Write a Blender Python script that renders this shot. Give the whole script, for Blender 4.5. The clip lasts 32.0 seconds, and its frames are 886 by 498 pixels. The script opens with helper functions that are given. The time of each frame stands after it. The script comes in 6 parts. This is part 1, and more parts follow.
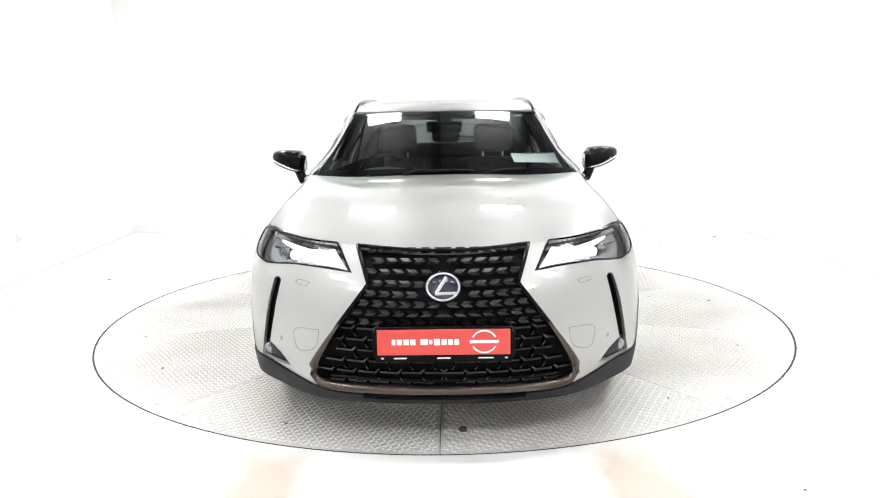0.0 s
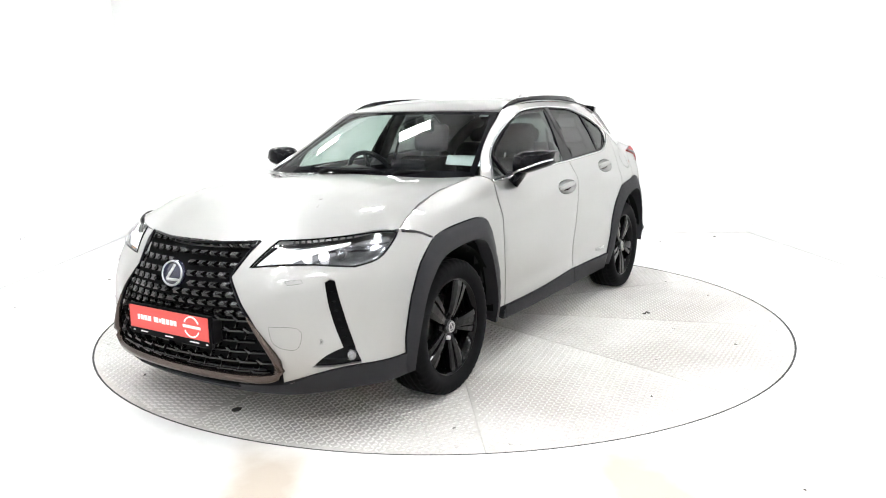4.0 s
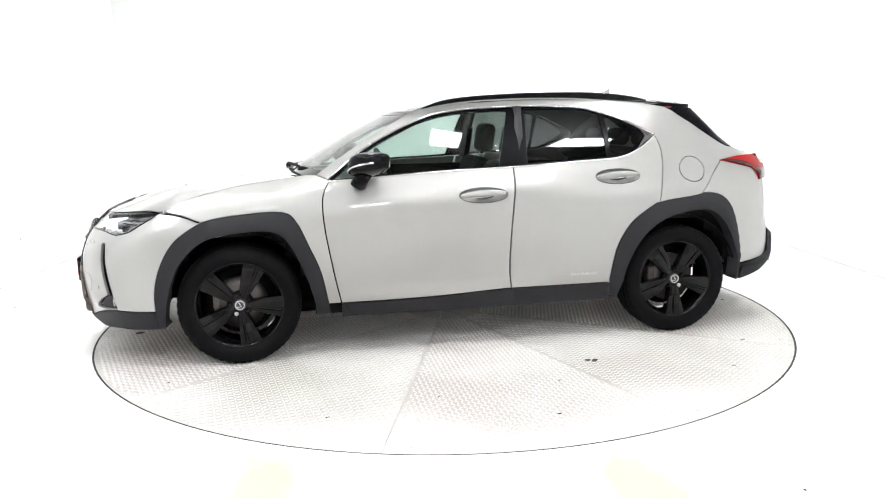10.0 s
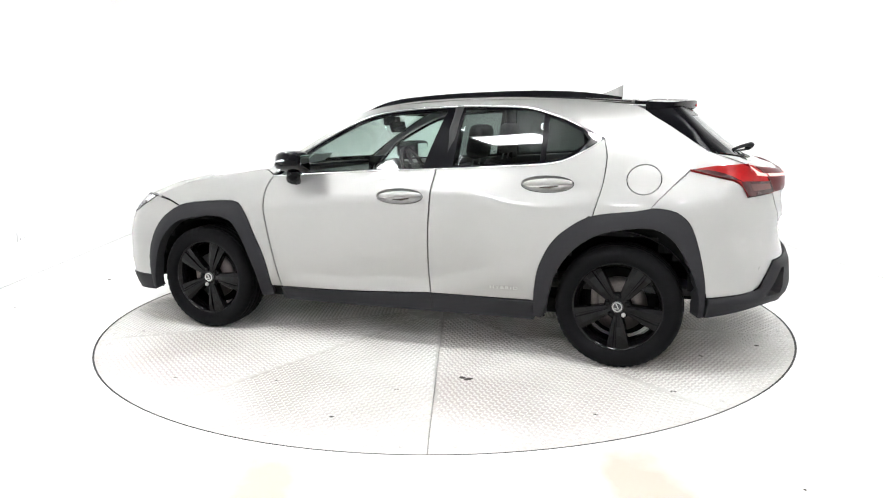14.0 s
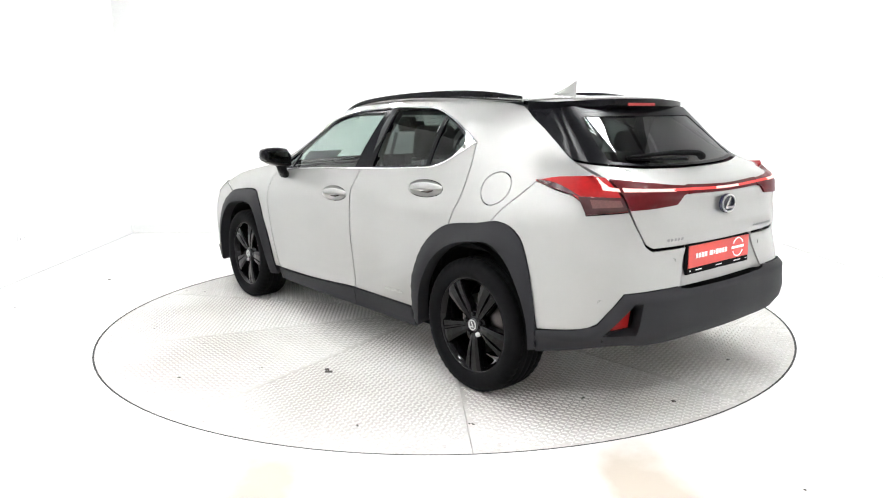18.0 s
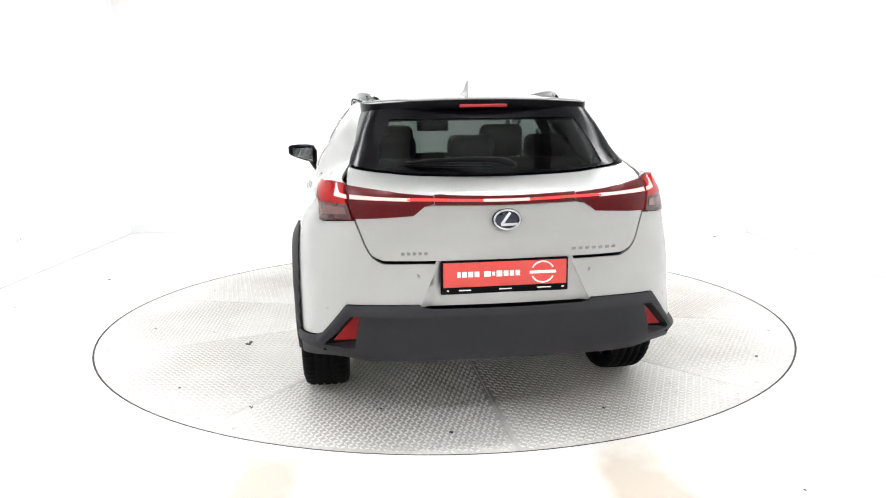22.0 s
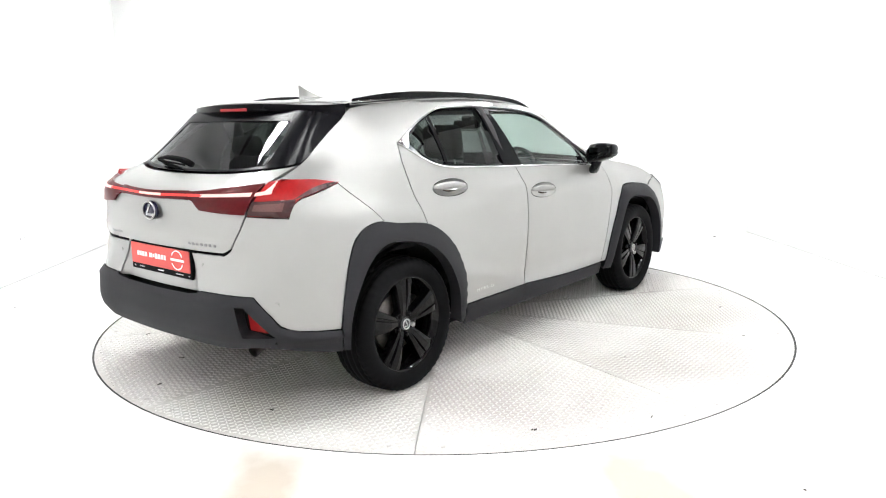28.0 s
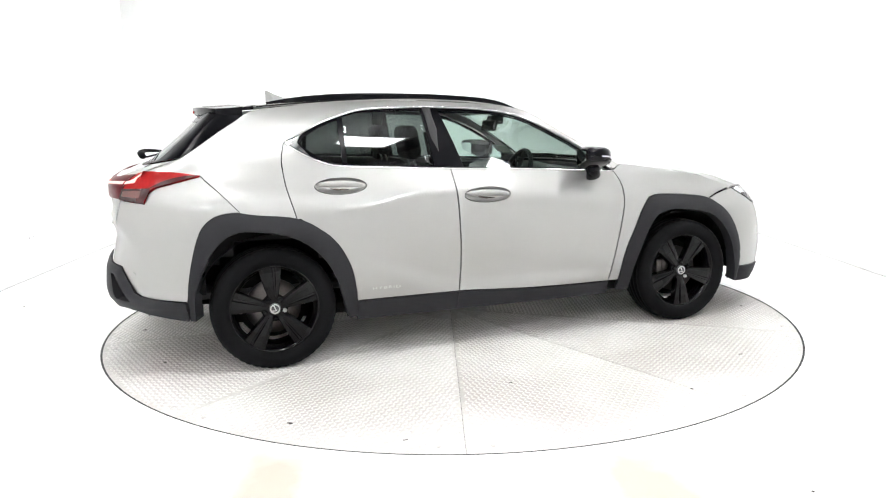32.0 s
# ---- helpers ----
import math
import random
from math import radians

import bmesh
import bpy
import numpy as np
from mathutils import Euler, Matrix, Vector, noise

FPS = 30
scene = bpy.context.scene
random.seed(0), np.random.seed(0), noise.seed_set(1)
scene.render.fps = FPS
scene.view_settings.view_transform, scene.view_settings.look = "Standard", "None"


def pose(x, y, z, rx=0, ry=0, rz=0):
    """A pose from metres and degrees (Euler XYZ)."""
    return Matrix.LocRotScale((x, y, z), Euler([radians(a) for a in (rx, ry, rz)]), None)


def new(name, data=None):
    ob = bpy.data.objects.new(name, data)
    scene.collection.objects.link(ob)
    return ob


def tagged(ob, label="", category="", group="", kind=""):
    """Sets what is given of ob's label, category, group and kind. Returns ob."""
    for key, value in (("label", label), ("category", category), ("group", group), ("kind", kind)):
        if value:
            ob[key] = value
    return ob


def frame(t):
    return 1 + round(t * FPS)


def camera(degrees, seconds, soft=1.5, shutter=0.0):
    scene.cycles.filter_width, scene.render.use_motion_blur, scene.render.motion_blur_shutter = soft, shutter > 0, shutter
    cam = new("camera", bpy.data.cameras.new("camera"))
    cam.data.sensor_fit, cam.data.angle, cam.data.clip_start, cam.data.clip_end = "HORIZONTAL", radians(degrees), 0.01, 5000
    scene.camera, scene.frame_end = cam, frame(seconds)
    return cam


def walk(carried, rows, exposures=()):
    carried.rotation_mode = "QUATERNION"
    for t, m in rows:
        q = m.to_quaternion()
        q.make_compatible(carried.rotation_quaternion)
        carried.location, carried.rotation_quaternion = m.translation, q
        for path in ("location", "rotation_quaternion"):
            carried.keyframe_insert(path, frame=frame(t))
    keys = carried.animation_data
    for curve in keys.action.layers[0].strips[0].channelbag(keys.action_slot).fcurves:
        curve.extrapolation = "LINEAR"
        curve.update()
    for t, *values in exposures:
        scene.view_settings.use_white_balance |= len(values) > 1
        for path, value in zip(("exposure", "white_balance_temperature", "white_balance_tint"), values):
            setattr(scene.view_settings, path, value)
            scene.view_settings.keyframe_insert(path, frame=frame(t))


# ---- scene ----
# ---- camera: it stands on a fixed stand in the corner of the studio and is nudged a little near the end ----
cam = camera(63.25, 32.0, soft=1.1)
EYE = (0.0, -5.01, 1.3483)


def aim(pan, tilt=-10.29, lean=-0.79):
    """The camera's pose, panned to its left by some degrees."""
    return pose(*EYE, 90 + tilt, 0, pan) @ pose(0, 0, 0, 0, 0, lean)


walk(cam, [(0.0, aim(0)), (15.0, aim(0)), (29.8, aim(0)), (30.1, aim(0.08)), (30.5, aim(0.27)),
           (31.0, aim(0.45)), (31.5, aim(0.50)), (32.0, aim(0.55))])

# ---- light: a closed white studio under rows of ceiling panels, some added for brightness ----
world = bpy.data.worlds.new("studio_world")
scene.world = world
world.use_nodes = True
world.node_tree.nodes["Background"].inputs["Color"].default_value = (0.8, 0.85, 0.9, 1)
world.node_tree.nodes["Background"].inputs["Strength"].default_value = 0.05
scene.view_settings.exposure = 0.0
PANEL_STRENGTH = 68.0


# ---- materials ----
def nodes_of(m):
    m.use_nodes = True
    t = m.node_tree
    return t.nodes, t.links, t.nodes["Principled BSDF"]


def plain(name, color, rough=0.5, metal=0.0, coat=0.0, grain=0.0, scale=200.0, bump=0.0, spec=0.5, stain=0.0, stain_scale=3.0,
          coat_rough=0.03):
    """A principled surface with fine grain and broad stains in the colour, and fine relief."""
    m = bpy.data.materials.new(name)
    n, l, p = nodes_of(m)
    p.inputs["Roughness"].default_value, p.inputs["Metallic"].default_value = rough, metal
    p.inputs["Coat Weight"].default_value, p.inputs["Coat Roughness"].default_value = coat, coat_rough
    p.inputs["Specular IOR Level"].default_value = spec
    p.inputs["Base Color"].default_value = (*color, 1)
    co = n.new("ShaderNodeTexCoord")
    src = None
    if grain or bump:
        fine = n.new("ShaderNodeTexNoise")
        fine.inputs["Scale"].default_value, fine.inputs["Detail"].default_value = scale, 3
        l.new(co.outputs["Object"], fine.inputs["Vector"])
    if grain or stain:
        mix = n.new("ShaderNodeMix")
        mix.data_type = "RGBA"
        mix.blend_type = "MULTIPLY"
        mix.inputs["Factor"].default_value = 1.0
        mix.inputs["A"].default_value = (*color, 1)
        val = n.new("ShaderNodeMapRange")
        val.inputs["From Min"].default_value, val.inputs["From Max"].default_value = 0.3, 0.7
        val.inputs["To Min"].default_value, val.inputs["To Max"].default_value = 1 - grain, 1 + grain
        if grain:
            l.new(fine.outputs["Fac"], val.inputs["Value"])
        else:
            val.inputs["Value"].default_value = 0.5
        src = val.outputs["Result"]
        if stain:
            broad = n.new("ShaderNodeTexNoise")
            broad.inputs["Scale"].default_value, broad.inputs["Detail"].default_value = stain_scale, 5
            l.new(co.outputs["Object"], broad.inputs["Vector"])
            r2 = n.new("ShaderNodeMapRange")
            r2.inputs["From Min"].default_value, r2.inputs["From Max"].default_value = 0.35, 0.65
            r2.inputs["To Min"].default_value, r2.inputs["To Max"].default_value = 1 - stain, 1
            l.new(broad.outputs["Fac"], r2.inputs["Value"])
            mul = n.new("ShaderNodeMath")
            mul.operation = "MULTIPLY"
            l.new(src, mul.inputs[0])
            l.new(r2.outputs["Result"], mul.inputs[1])
            src = mul.outputs["Value"]
        l.new(src, mix.inputs["B"])
        l.new(mix.outputs["Result"], p.inputs["Base Color"])
    if bump:
        b = n.new("ShaderNodeBump")
        b.inputs["Strength"].default_value, b.inputs["Distance"].default_value = 0.4, bump
        l.new(fine.outputs["Fac"], b.inputs["Height"])
        l.new(b.outputs["Normal"], p.inputs["Normal"])
    return m


def glowing(name, color, strength, base=(0.8, 0.8, 0.8)):
    m = bpy.data.materials.new(name)
    n, l, p = nodes_of(m)
    p.inputs["Base Color"].default_value = (*base, 1)
    p.inputs["Emission Color"].default_value = (*color, 1)
    p.inputs["Emission Strength"].default_value = strength
    return m


def pane(name, tint, rough=0.0, ior=1.55):
    """Thin glass: tinted light through it, a mirror image on it that grows towards grazing angles."""
    m = bpy.data.materials.new(name)
    m.use_nodes = True
    n, l = m.node_tree.nodes, m.node_tree.links
    n.clear()
    out, mix = n.new("ShaderNodeOutputMaterial"), n.new("ShaderNodeMixShader")
    clear, shine, edge = n.new("ShaderNodeBsdfTransparent"), n.new("ShaderNodeBsdfGlossy"), n.new("ShaderNodeLayerWeight")
    clear.inputs["Color"].default_value = (*tint, 1)
    shine.inputs["Roughness"].default_value = rough
    edge.inputs["Blend"].default_value = 0.5
    power, gloss = n.new("ShaderNodeMath"), n.new("ShaderNodeMath")
    power.operation, gloss.operation = "POWER", "MULTIPLY_ADD"
    power.inputs[1].default_value = 5.0
    base = ((ior - 1) / (ior + 1)) ** 2
    gloss.inputs[1].default_value, gloss.inputs[2].default_value = 1 - base, base
    l.new(edge.outputs["Facing"], power.inputs[0])
    l.new(power.outputs["Value"], gloss.inputs[0])
    l.new(gloss.outputs["Value"], mix.inputs["Fac"])
    l.new(clear.outputs["BSDF"], mix.inputs[1])
    l.new(shine.outputs["BSDF"], mix.inputs[2])
    l.new(mix.outputs["Shader"], out.inputs["Surface"])
    return m


def silver_paint():
    """Metallic silver car paint: fine flakes under a clear coat, faint dust in broad patches."""
    m = plain("silver_paint", (0.383, 0.379, 0.367), rough=0.46, metal=0.90, coat=1.0, grain=0.05, scale=900, stain=0.05, stain_scale=1.6)
    n, l, p = nodes_of(m)
    flakes = n.new("ShaderNodeTexVoronoi")
    flakes.inputs["Scale"].default_value = 1800
    co = n.new("ShaderNodeTexCoord")
    l.new(co.outputs["Object"], flakes.inputs["Vector"])
    b = n.new("ShaderNodeBump")
    b.inputs["Strength"].default_value, b.inputs["Distance"].default_value = 0.12, 0.0006
    l.new(flakes.outputs["Distance"], b.inputs["Height"])
    l.new(b.outputs["Normal"], p.inputs["Normal"])
    return m


def plate_steel(name, light, worn):
    """Checker plate painted white, rubbed down to grey metal in broad patches and specked with dirt."""
    m = bpy.data.materials.new(name)
    n, l, p = nodes_of(m)
    co = n.new("ShaderNodeTexCoord")
    broad = n.new("ShaderNodeTexNoise")
    broad.inputs["Scale"].default_value, broad.inputs["Detail"].default_value = 0.9, 6
    fine = n.new("ShaderNodeTexNoise")
    fine.inputs["Scale"].default_value, fine.inputs["Detail"].default_value = 45, 4
    for q in (broad, fine):
        l.new(co.outputs["Object"], q.inputs["Vector"])
    add = n.new("ShaderNodeMath")
    add.operation = "MULTIPLY_ADD"
    add.inputs[1].default_value = 0.35
    l.new(fine.outputs["Fac"], add.inputs[0])
    l.new(broad.outputs["Fac"], add.inputs[2])
    ramp = n.new("ShaderNodeValToRGB")
    ramp.color_ramp.elements[0].position, ramp.color_ramp.elements[0].color = 0.50, (*light, 1)
    ramp.color_ramp.elements[1].position, ramp.color_ramp.elements[1].color = 0.85, (*worn, 1)
    l.new(add.outputs["Value"], ramp.inputs["Fac"])
    specks = n.new("ShaderNodeTexNoise")
    specks.inputs["Scale"].default_value, specks.inputs["Detail"].default_value, specks.inputs["Roughness"].default_value = 9, 9, 0.75
    l.new(co.outputs["Object"], specks.inputs["Vector"])
    some = n.new("ShaderNodeMapRange")
    some.inputs["From Min"].default_value, some.inputs["From Max"].default_value, some.inputs["To Max"].default_value = 0.60, 0.74, 0.55
    l.new(specks.outputs["Fac"], some.inputs["Value"])
    soil = n.new("ShaderNodeMixRGB")
    soil.inputs["Color2"].default_value = (0.34, 0.28, 0.22, 1)
    l.new(some.outputs["Result"], soil.inputs["Fac"])
    l.new(ramp.outputs["Color"], soil.inputs["Color1"])
    l.new(soil.outputs["Color"], p.inputs["Base Color"])
    p.inputs["Roughness"].default_value = 0.6
    return m


def studio_floor():
    """White floor paint with pale brown wheel scuffs in front of the turntable and faint ones elsewhere."""
    m = bpy.data.materials.new("white_floor_paint")
    n, l, p = nodes_of(m)
    co = n.new("ShaderNodeTexCoord")
    broad = n.new("ShaderNodeTexNoise")
    broad.inputs["Scale"].default_value, broad.inputs["Detail"].default_value = 2.0, 7
    l.new(co.outputs["Object"], broad.inputs["Vector"])
    apart = n.new("ShaderNodeSeparateXYZ")
    l.new(co.outputs["Object"], apart.inputs["Vector"])
    total = None
    for track in (-0.70, 0.76):
        off = n.new("ShaderNodeMath")
        off.operation = "SUBTRACT"
        off.inputs[1].default_value = track
        l.new(apart.outputs["X"], off.inputs[0])
        size = n.new("ShaderNodeMath")
        size.operation = "ABSOLUTE"
        l.new(off.outputs["Value"], size.inputs[0])
        near = n.new("ShaderNodeMapRange")
        near.interpolation_type = "SMOOTHSTEP"
        near.inputs["From Min"].default_value, near.inputs["From Max"].default_value = 0.30, 0.06
        l.new(size.outputs["Value"], near.inputs["Value"])
        if total is None:
            total = near.outputs["Result"]
        else:
            add = n.new("ShaderNodeMath")
            add.operation = "MAXIMUM"
            l.new(total, add.inputs[0])
            l.new(near.outputs["Result"], add.inputs[1])
            total = add.outputs["Value"]
    fade = n.new("ShaderNodeMapRange")
    fade.interpolation_type = "SMOOTHSTEP"
    fade.inputs["From Min"].default_value, fade.inputs["From Max"].default_value = -1.7, -2.5
    l.new(apart.outputs["Y"], fade.inputs["Value"])
    both = n.new("ShaderNodeMath")
    both.operation = "MULTIPLY"
    l.new(total, both.inputs[0])
    l.new(fade.outputs["Result"], both.inputs[1])
    total = both.outputs["Value"]
    mix = n.new("ShaderNodeMath")
    mix.operation = "MULTIPLY_ADD"
    mix.inputs[1].default_value = 0.50
    l.new(total, mix.inputs[0])
    l.new(broad.outputs["Fac"], mix.inputs[2])
    ramp = n.new("ShaderNodeValToRGB")
    ramp.color_ramp.elements[0].position, ramp.color_ramp.elements[0].color = 0.56, (0.80, 0.795, 0.785, 1)
    ramp.color_ramp.elements[1].position, ramp.color_ramp.elements[1].color = 1.0, (0.49, 0.43, 0.365, 1)
    l.new(mix.outputs["Value"], ramp.inputs["Fac"])
    l.new(ramp.outputs["Color"], p.inputs["Base Color"])
    p.inputs["Roughness"].default_value = 0.5
    return m


PAINT = silver_paint()
WALL = plain("white_wall_paint", (0.88, 0.88, 0.875), rough=0.7, grain=0.02, scale=60, bump=0.001, stain=0.03)
CEILING = plain("grey_ceiling", (0.24, 0.245, 0.245), rough=0.9, grain=0.05, stain=0.2, stain_scale=0.6)
BEAM = plain("dark_beam_paint", (0.03, 0.03, 0.032), rough=0.6, grain=0.1)
SKIRT = plain("white_skirting_paint", (0.82, 0.82, 0.815), rough=0.45, grain=0.02, stain=0.05)
FLOOR = studio_floor()
STEEL = plate_steel("painted_checker_plate", (0.64, 0.625, 0.60), (0.39, 0.37, 0.345))
LUG = plate_steel("painted_checker_lugs", (0.80, 0.785, 0.76), (0.64, 0.62, 0.595))
DIRT = plain("dark_dirt", (0.05, 0.045, 0.04), rough=0.9, grain=0.3, scale=300)
SEAM = plain("grey_floor_seam", (0.34, 0.33, 0.32), rough=0.9, grain=0.4, scale=14)
JOINT = plain("dark_joint", (0.02, 0.02, 0.02), rough=0.8)
CLAD = plain("charcoal_plastic", (0.0115, 0.0115, 0.0138), rough=0.65, grain=0.12, scale=700, bump=0.0006, spec=0.28)
GLOSS = plain("gloss_black", (0.003, 0.003, 0.004), rough=0.06, spec=0.12)
DARK = plain("matt_black", (0.004, 0.004, 0.0045), rough=0.8, grain=0.1, spec=0.1)
RUBBER = plain("tyre_rubber", (0.0034, 0.0034, 0.004), rough=0.75, grain=0.2, scale=150, bump=0.001, spec=0.10)
RIM = plain("gloss_black_alloy", (0.0022, 0.0022, 0.0026), rough=0.09, spec=0.21)
SATIN = plain("satin_black_trim", (0.003, 0.003, 0.004), rough=0.22, spec=0.08)
METAL = plain("brushed_steel", (0.55, 0.55, 0.54), rough=0.3, metal=1.0, grain=0.08, scale=120)
RUST = plain("worn_brake_disc", (0.11, 0.10, 0.095), rough=0.4, metal=1.0, grain=0.15, scale=80)
CHROME = plain("chrome", (0.78, 0.78, 0.78), rough=0.07, metal=1.0, grain=0.02)
BRONZE = plain("dark_bronze_chrome", (0.075, 0.058, 0.050), rough=0.18, metal=0.8, grain=0.05)
MIRROR = plain("mirror_glass", (0.85, 0.87, 0.88), rough=0.01, metal=1.0)
RED = plain("red_plate_face", (0.60, 0.055, 0.045), rough=0.4, grain=0.04, scale=90)
WHITE = plain("white_print", (0.85, 0.85, 0.85), rough=0.5)
BLUE = plain("deep_blue_enamel", (0.008, 0.009, 0.035), rough=0.15, coat=0.5)
LENS_RED = plain("red_lamp_plastic", (0.28, 0.005, 0.006), rough=0.3, coat=0.0, spec=0.18, grain=0.1, scale=60)
REFLECTOR = plain("red_reflector_plastic", (0.24, 0.006, 0.007), rough=0.3, coat=0.0, spec=0.2, grain=0.15, scale=120)
LENS_DARK = plain("dark_red_lamp_plastic", (0.075, 0.004, 0.006), rough=0.3, coat=0.0, spec=0.14, grain=0.1, scale=60)
LENS_PINK = plain("smoked_lamp_plastic", (0.040, 0.010, 0.011), rough=0.22, coat=0.1, grain=0.1, scale=90)
SENSOR = plain("sensor_paint", (0.17, 0.17, 0.165), rough=0.35, metal=0.6, grain=0.05)
BADGE = plain("dull_badge_metal", (0.22, 0.22, 0.225), rough=0.3, metal=1.0, grain=0.1)
LENS_CLEAR = plain("pink_reversing_lens", (0.115, 0.045, 0.042), rough=0.2, coat=0.2, grain=0.15, scale=140)
GLOW_RED = glowing("lit_red_led", (1.0, 0.05, 0.04), 0.7, (0.3, 0.01, 0.01))
GLOW_PALE = glowing("lit_pale_led", (1.0, 0.55, 0.48), 1.0, (0.4, 0.2, 0.2))
GLOW_DRL = glowing("lit_running_light", (0.97, 0.985, 1.0), 0.95, (0.5, 0.5, 0.5))
GLOW_WHITE = glowing("lit_white_led", (1.0, 1.0, 1.0), 3.0)
AMBER = plain("amber_lens", (0.35, 0.14, 0.04), rough=0.2, coat=0.5)
LEATHER = plain("black_leather", (0.007, 0.007, 0.008), rough=0.6, spec=0.06, grain=0.15, scale=250, bump=0.0008)
TRIM = plain("dark_cabin_plastic", (0.022, 0.022, 0.023), rough=0.6, grain=0.1, scale=300)
LINING = plain("grey_headlining", (0.10, 0.10, 0.10), rough=0.9, grain=0.1, scale=400)
PAPER = plain("white_paper", (0.80, 0.81, 0.83), rough=0.8, grain=0.02)
GLASS_CLEAR = pane("green_tinted_glass", (0.64, 0.71, 0.68))
GLASS_SIDE = pane("side_glass", (0.60, 0.70, 0.66))
GLASS_DARK = pane("privacy_glass", (0.165, 0.187, 0.178))
GLASS_LENS = pane("clear_lamp_lens", (0.92, 0.93, 0.94))
LIGHT = glowing("lit_ceiling_panel", (0.98, 0.99, 1.0), PANEL_STRENGTH)


# ---- mesh helpers ----
def mesh_of(name, verts, faces, material, smooth=False):
    me = bpy.data.meshes.new(name)
    me.from_pydata([tuple(map(float, v)) for v in verts], [], [tuple(map(int, f)) for f in faces])
    me.materials.append(material)
    if smooth:
        me.polygons.foreach_set("use_smooth", [True] * len(me.polygons))
    me.update()
    return me


def put(name, verts, faces, material, parent=None, label="", smooth=False):
    """One mesh object under parent."""
    ob = new(name, mesh_of(name, verts, faces, material, smooth))
    ob.parent = parent
    if label:
        ob["label"] = label
    return ob


def part(name, bm, material, parent=None, label="", smooth=False):
    """Links a bmesh as one mesh object under a thing or under a part."""
    me = bpy.data.meshes.new(name)
    bm.normal_update()
    bm.to_mesh(me)
    bm.free()
    me.materials.append(material)
    if smooth:
        me.polygons.foreach_set("use_smooth", [True] * len(me.polygons))
    ob = new(name, me)
    ob.parent = parent
    if label:
        ob["label"] = label
    return ob


def box_bm(size, center=(0, 0, 0), bevel=0.0, segments=2, m=None):
    bm = bmesh.new()
    bmesh.ops.create_cube(bm, size=1.0, matrix=Matrix.Translation(center) @ Matrix.Diagonal((*size, 1)))
    if bevel:
        bmesh.ops.bevel(bm, geom=list(bm.edges), offset=bevel, segments=segments, profile=0.5, affect="EDGES")
    if m is not None:
        bm.transform(m)
    return bm


def tube_bm(path, radius, sides=8, flat=1.0, up=(0, 0, 1), closed=False, ends=True):
    """A rod along a path; flat squeezes it along the up direction."""
    bm = bmesh.new()
    pts = [Vector(q) for q in path]
    rings = []
    count = len(pts)
    for i, q in enumerate(pts):
        a = pts[(i - 1) % count] if closed or i else q
        b = pts[(i + 1) % count] if closed or i < count - 1 else q
        d = (b - a).normalized()
        side = d.cross(Vector(up))
        side = side.normalized() if side.length > 1e-6 else Vector((1, 0, 0))
        top = side.cross(d)
        r = radius[i] if isinstance(radius, (list, tuple)) else radius
        rings.append([bm.verts.new(q + side * math.cos(2 * math.pi * k / sides) * r + top * math.sin(2 * math.pi * k / sides) * r * flat)
                      for k in range(sides)])
    for i in range(count if closed else count - 1):
        a, b = rings[i], rings[(i + 1) % count]
        for k in range(sides):
            bm.faces.new((a[k], a[(k + 1) % sides], b[(k + 1) % sides], b[k]))
    if ends and not closed:
        bm.faces.new(rings[0])
        bm.faces.new(list(reversed(rings[-1])))
    bmesh.ops.recalc_face_normals(bm, faces=list(bm.faces))
    return bm


def spin(profile, steps, axis="y"):
    """Verts and faces of a profile of (radius, along) turned about an axis."""
    v, f = [], []
    n = len(profile)
    for i in range(steps):
        a = 2 * math.pi * i / steps
        for r, h in profile:
            v.append((r * math.cos(a), h, r * math.sin(a)) if axis == "y" else (r * math.cos(a), r * math.sin(a), h))
    for i in range(steps):
        for k in range(n - 1):
            a, b = i * n + k, ((i + 1) % steps) * n + k
            f.append((a, a + 1, b + 1, b) if axis == "y" else (a, b, b + 1, a + 1))
    return v, f


def smooth_line(points, step=0.03):
    """A smooth curve through points of any dimension, sampled at about that step."""
    p = np.array(points, float)
    if len(p) == 2:
        n = max(2, int(np.linalg.norm(p[1] - p[0]) / step) + 1)
        return [tuple(p[0] + (p[1] - p[0]) * i / (n - 1)) for i in range(n)]
    out = []
    for i in range(len(p) - 1):
        a, b = p[i], p[i + 1]
        ma = (b - p[i - 1]) / 2 if i else (b - a)
        mb = (p[i + 2] - a) / 2 if i + 2 < len(p) else (b - a)
        n = max(1, int(np.linalg.norm(b - a) / step + 0.5))
        for k in range(n):
            t = k / n
            out.append(tuple((2 * t ** 3 - 3 * t * t + 1) * a + (t ** 3 - 2 * t * t + t) * ma + (3 * t * t - 2 * t ** 3) * b + (t ** 3 - t * t) * mb))
    out.append(tuple(p[-1]))
    return out


def loop_of(*runs):
    """A closed outline from runs of points, each one smooth; corners stay sharp where runs meet."""
    out = []
    for run in runs:
        for q in (run if len(run) > 40 else smooth_line(run)):
            if not out or (abs(q[0] - out[-1][0]) + abs(q[1] - out[-1][1])) > 1e-4:
                out.append(tuple(q))
    if abs(out[0][0] - out[-1][0]) + abs(out[0][1] - out[-1][1]) < 1e-4:
        out.pop()
    return out


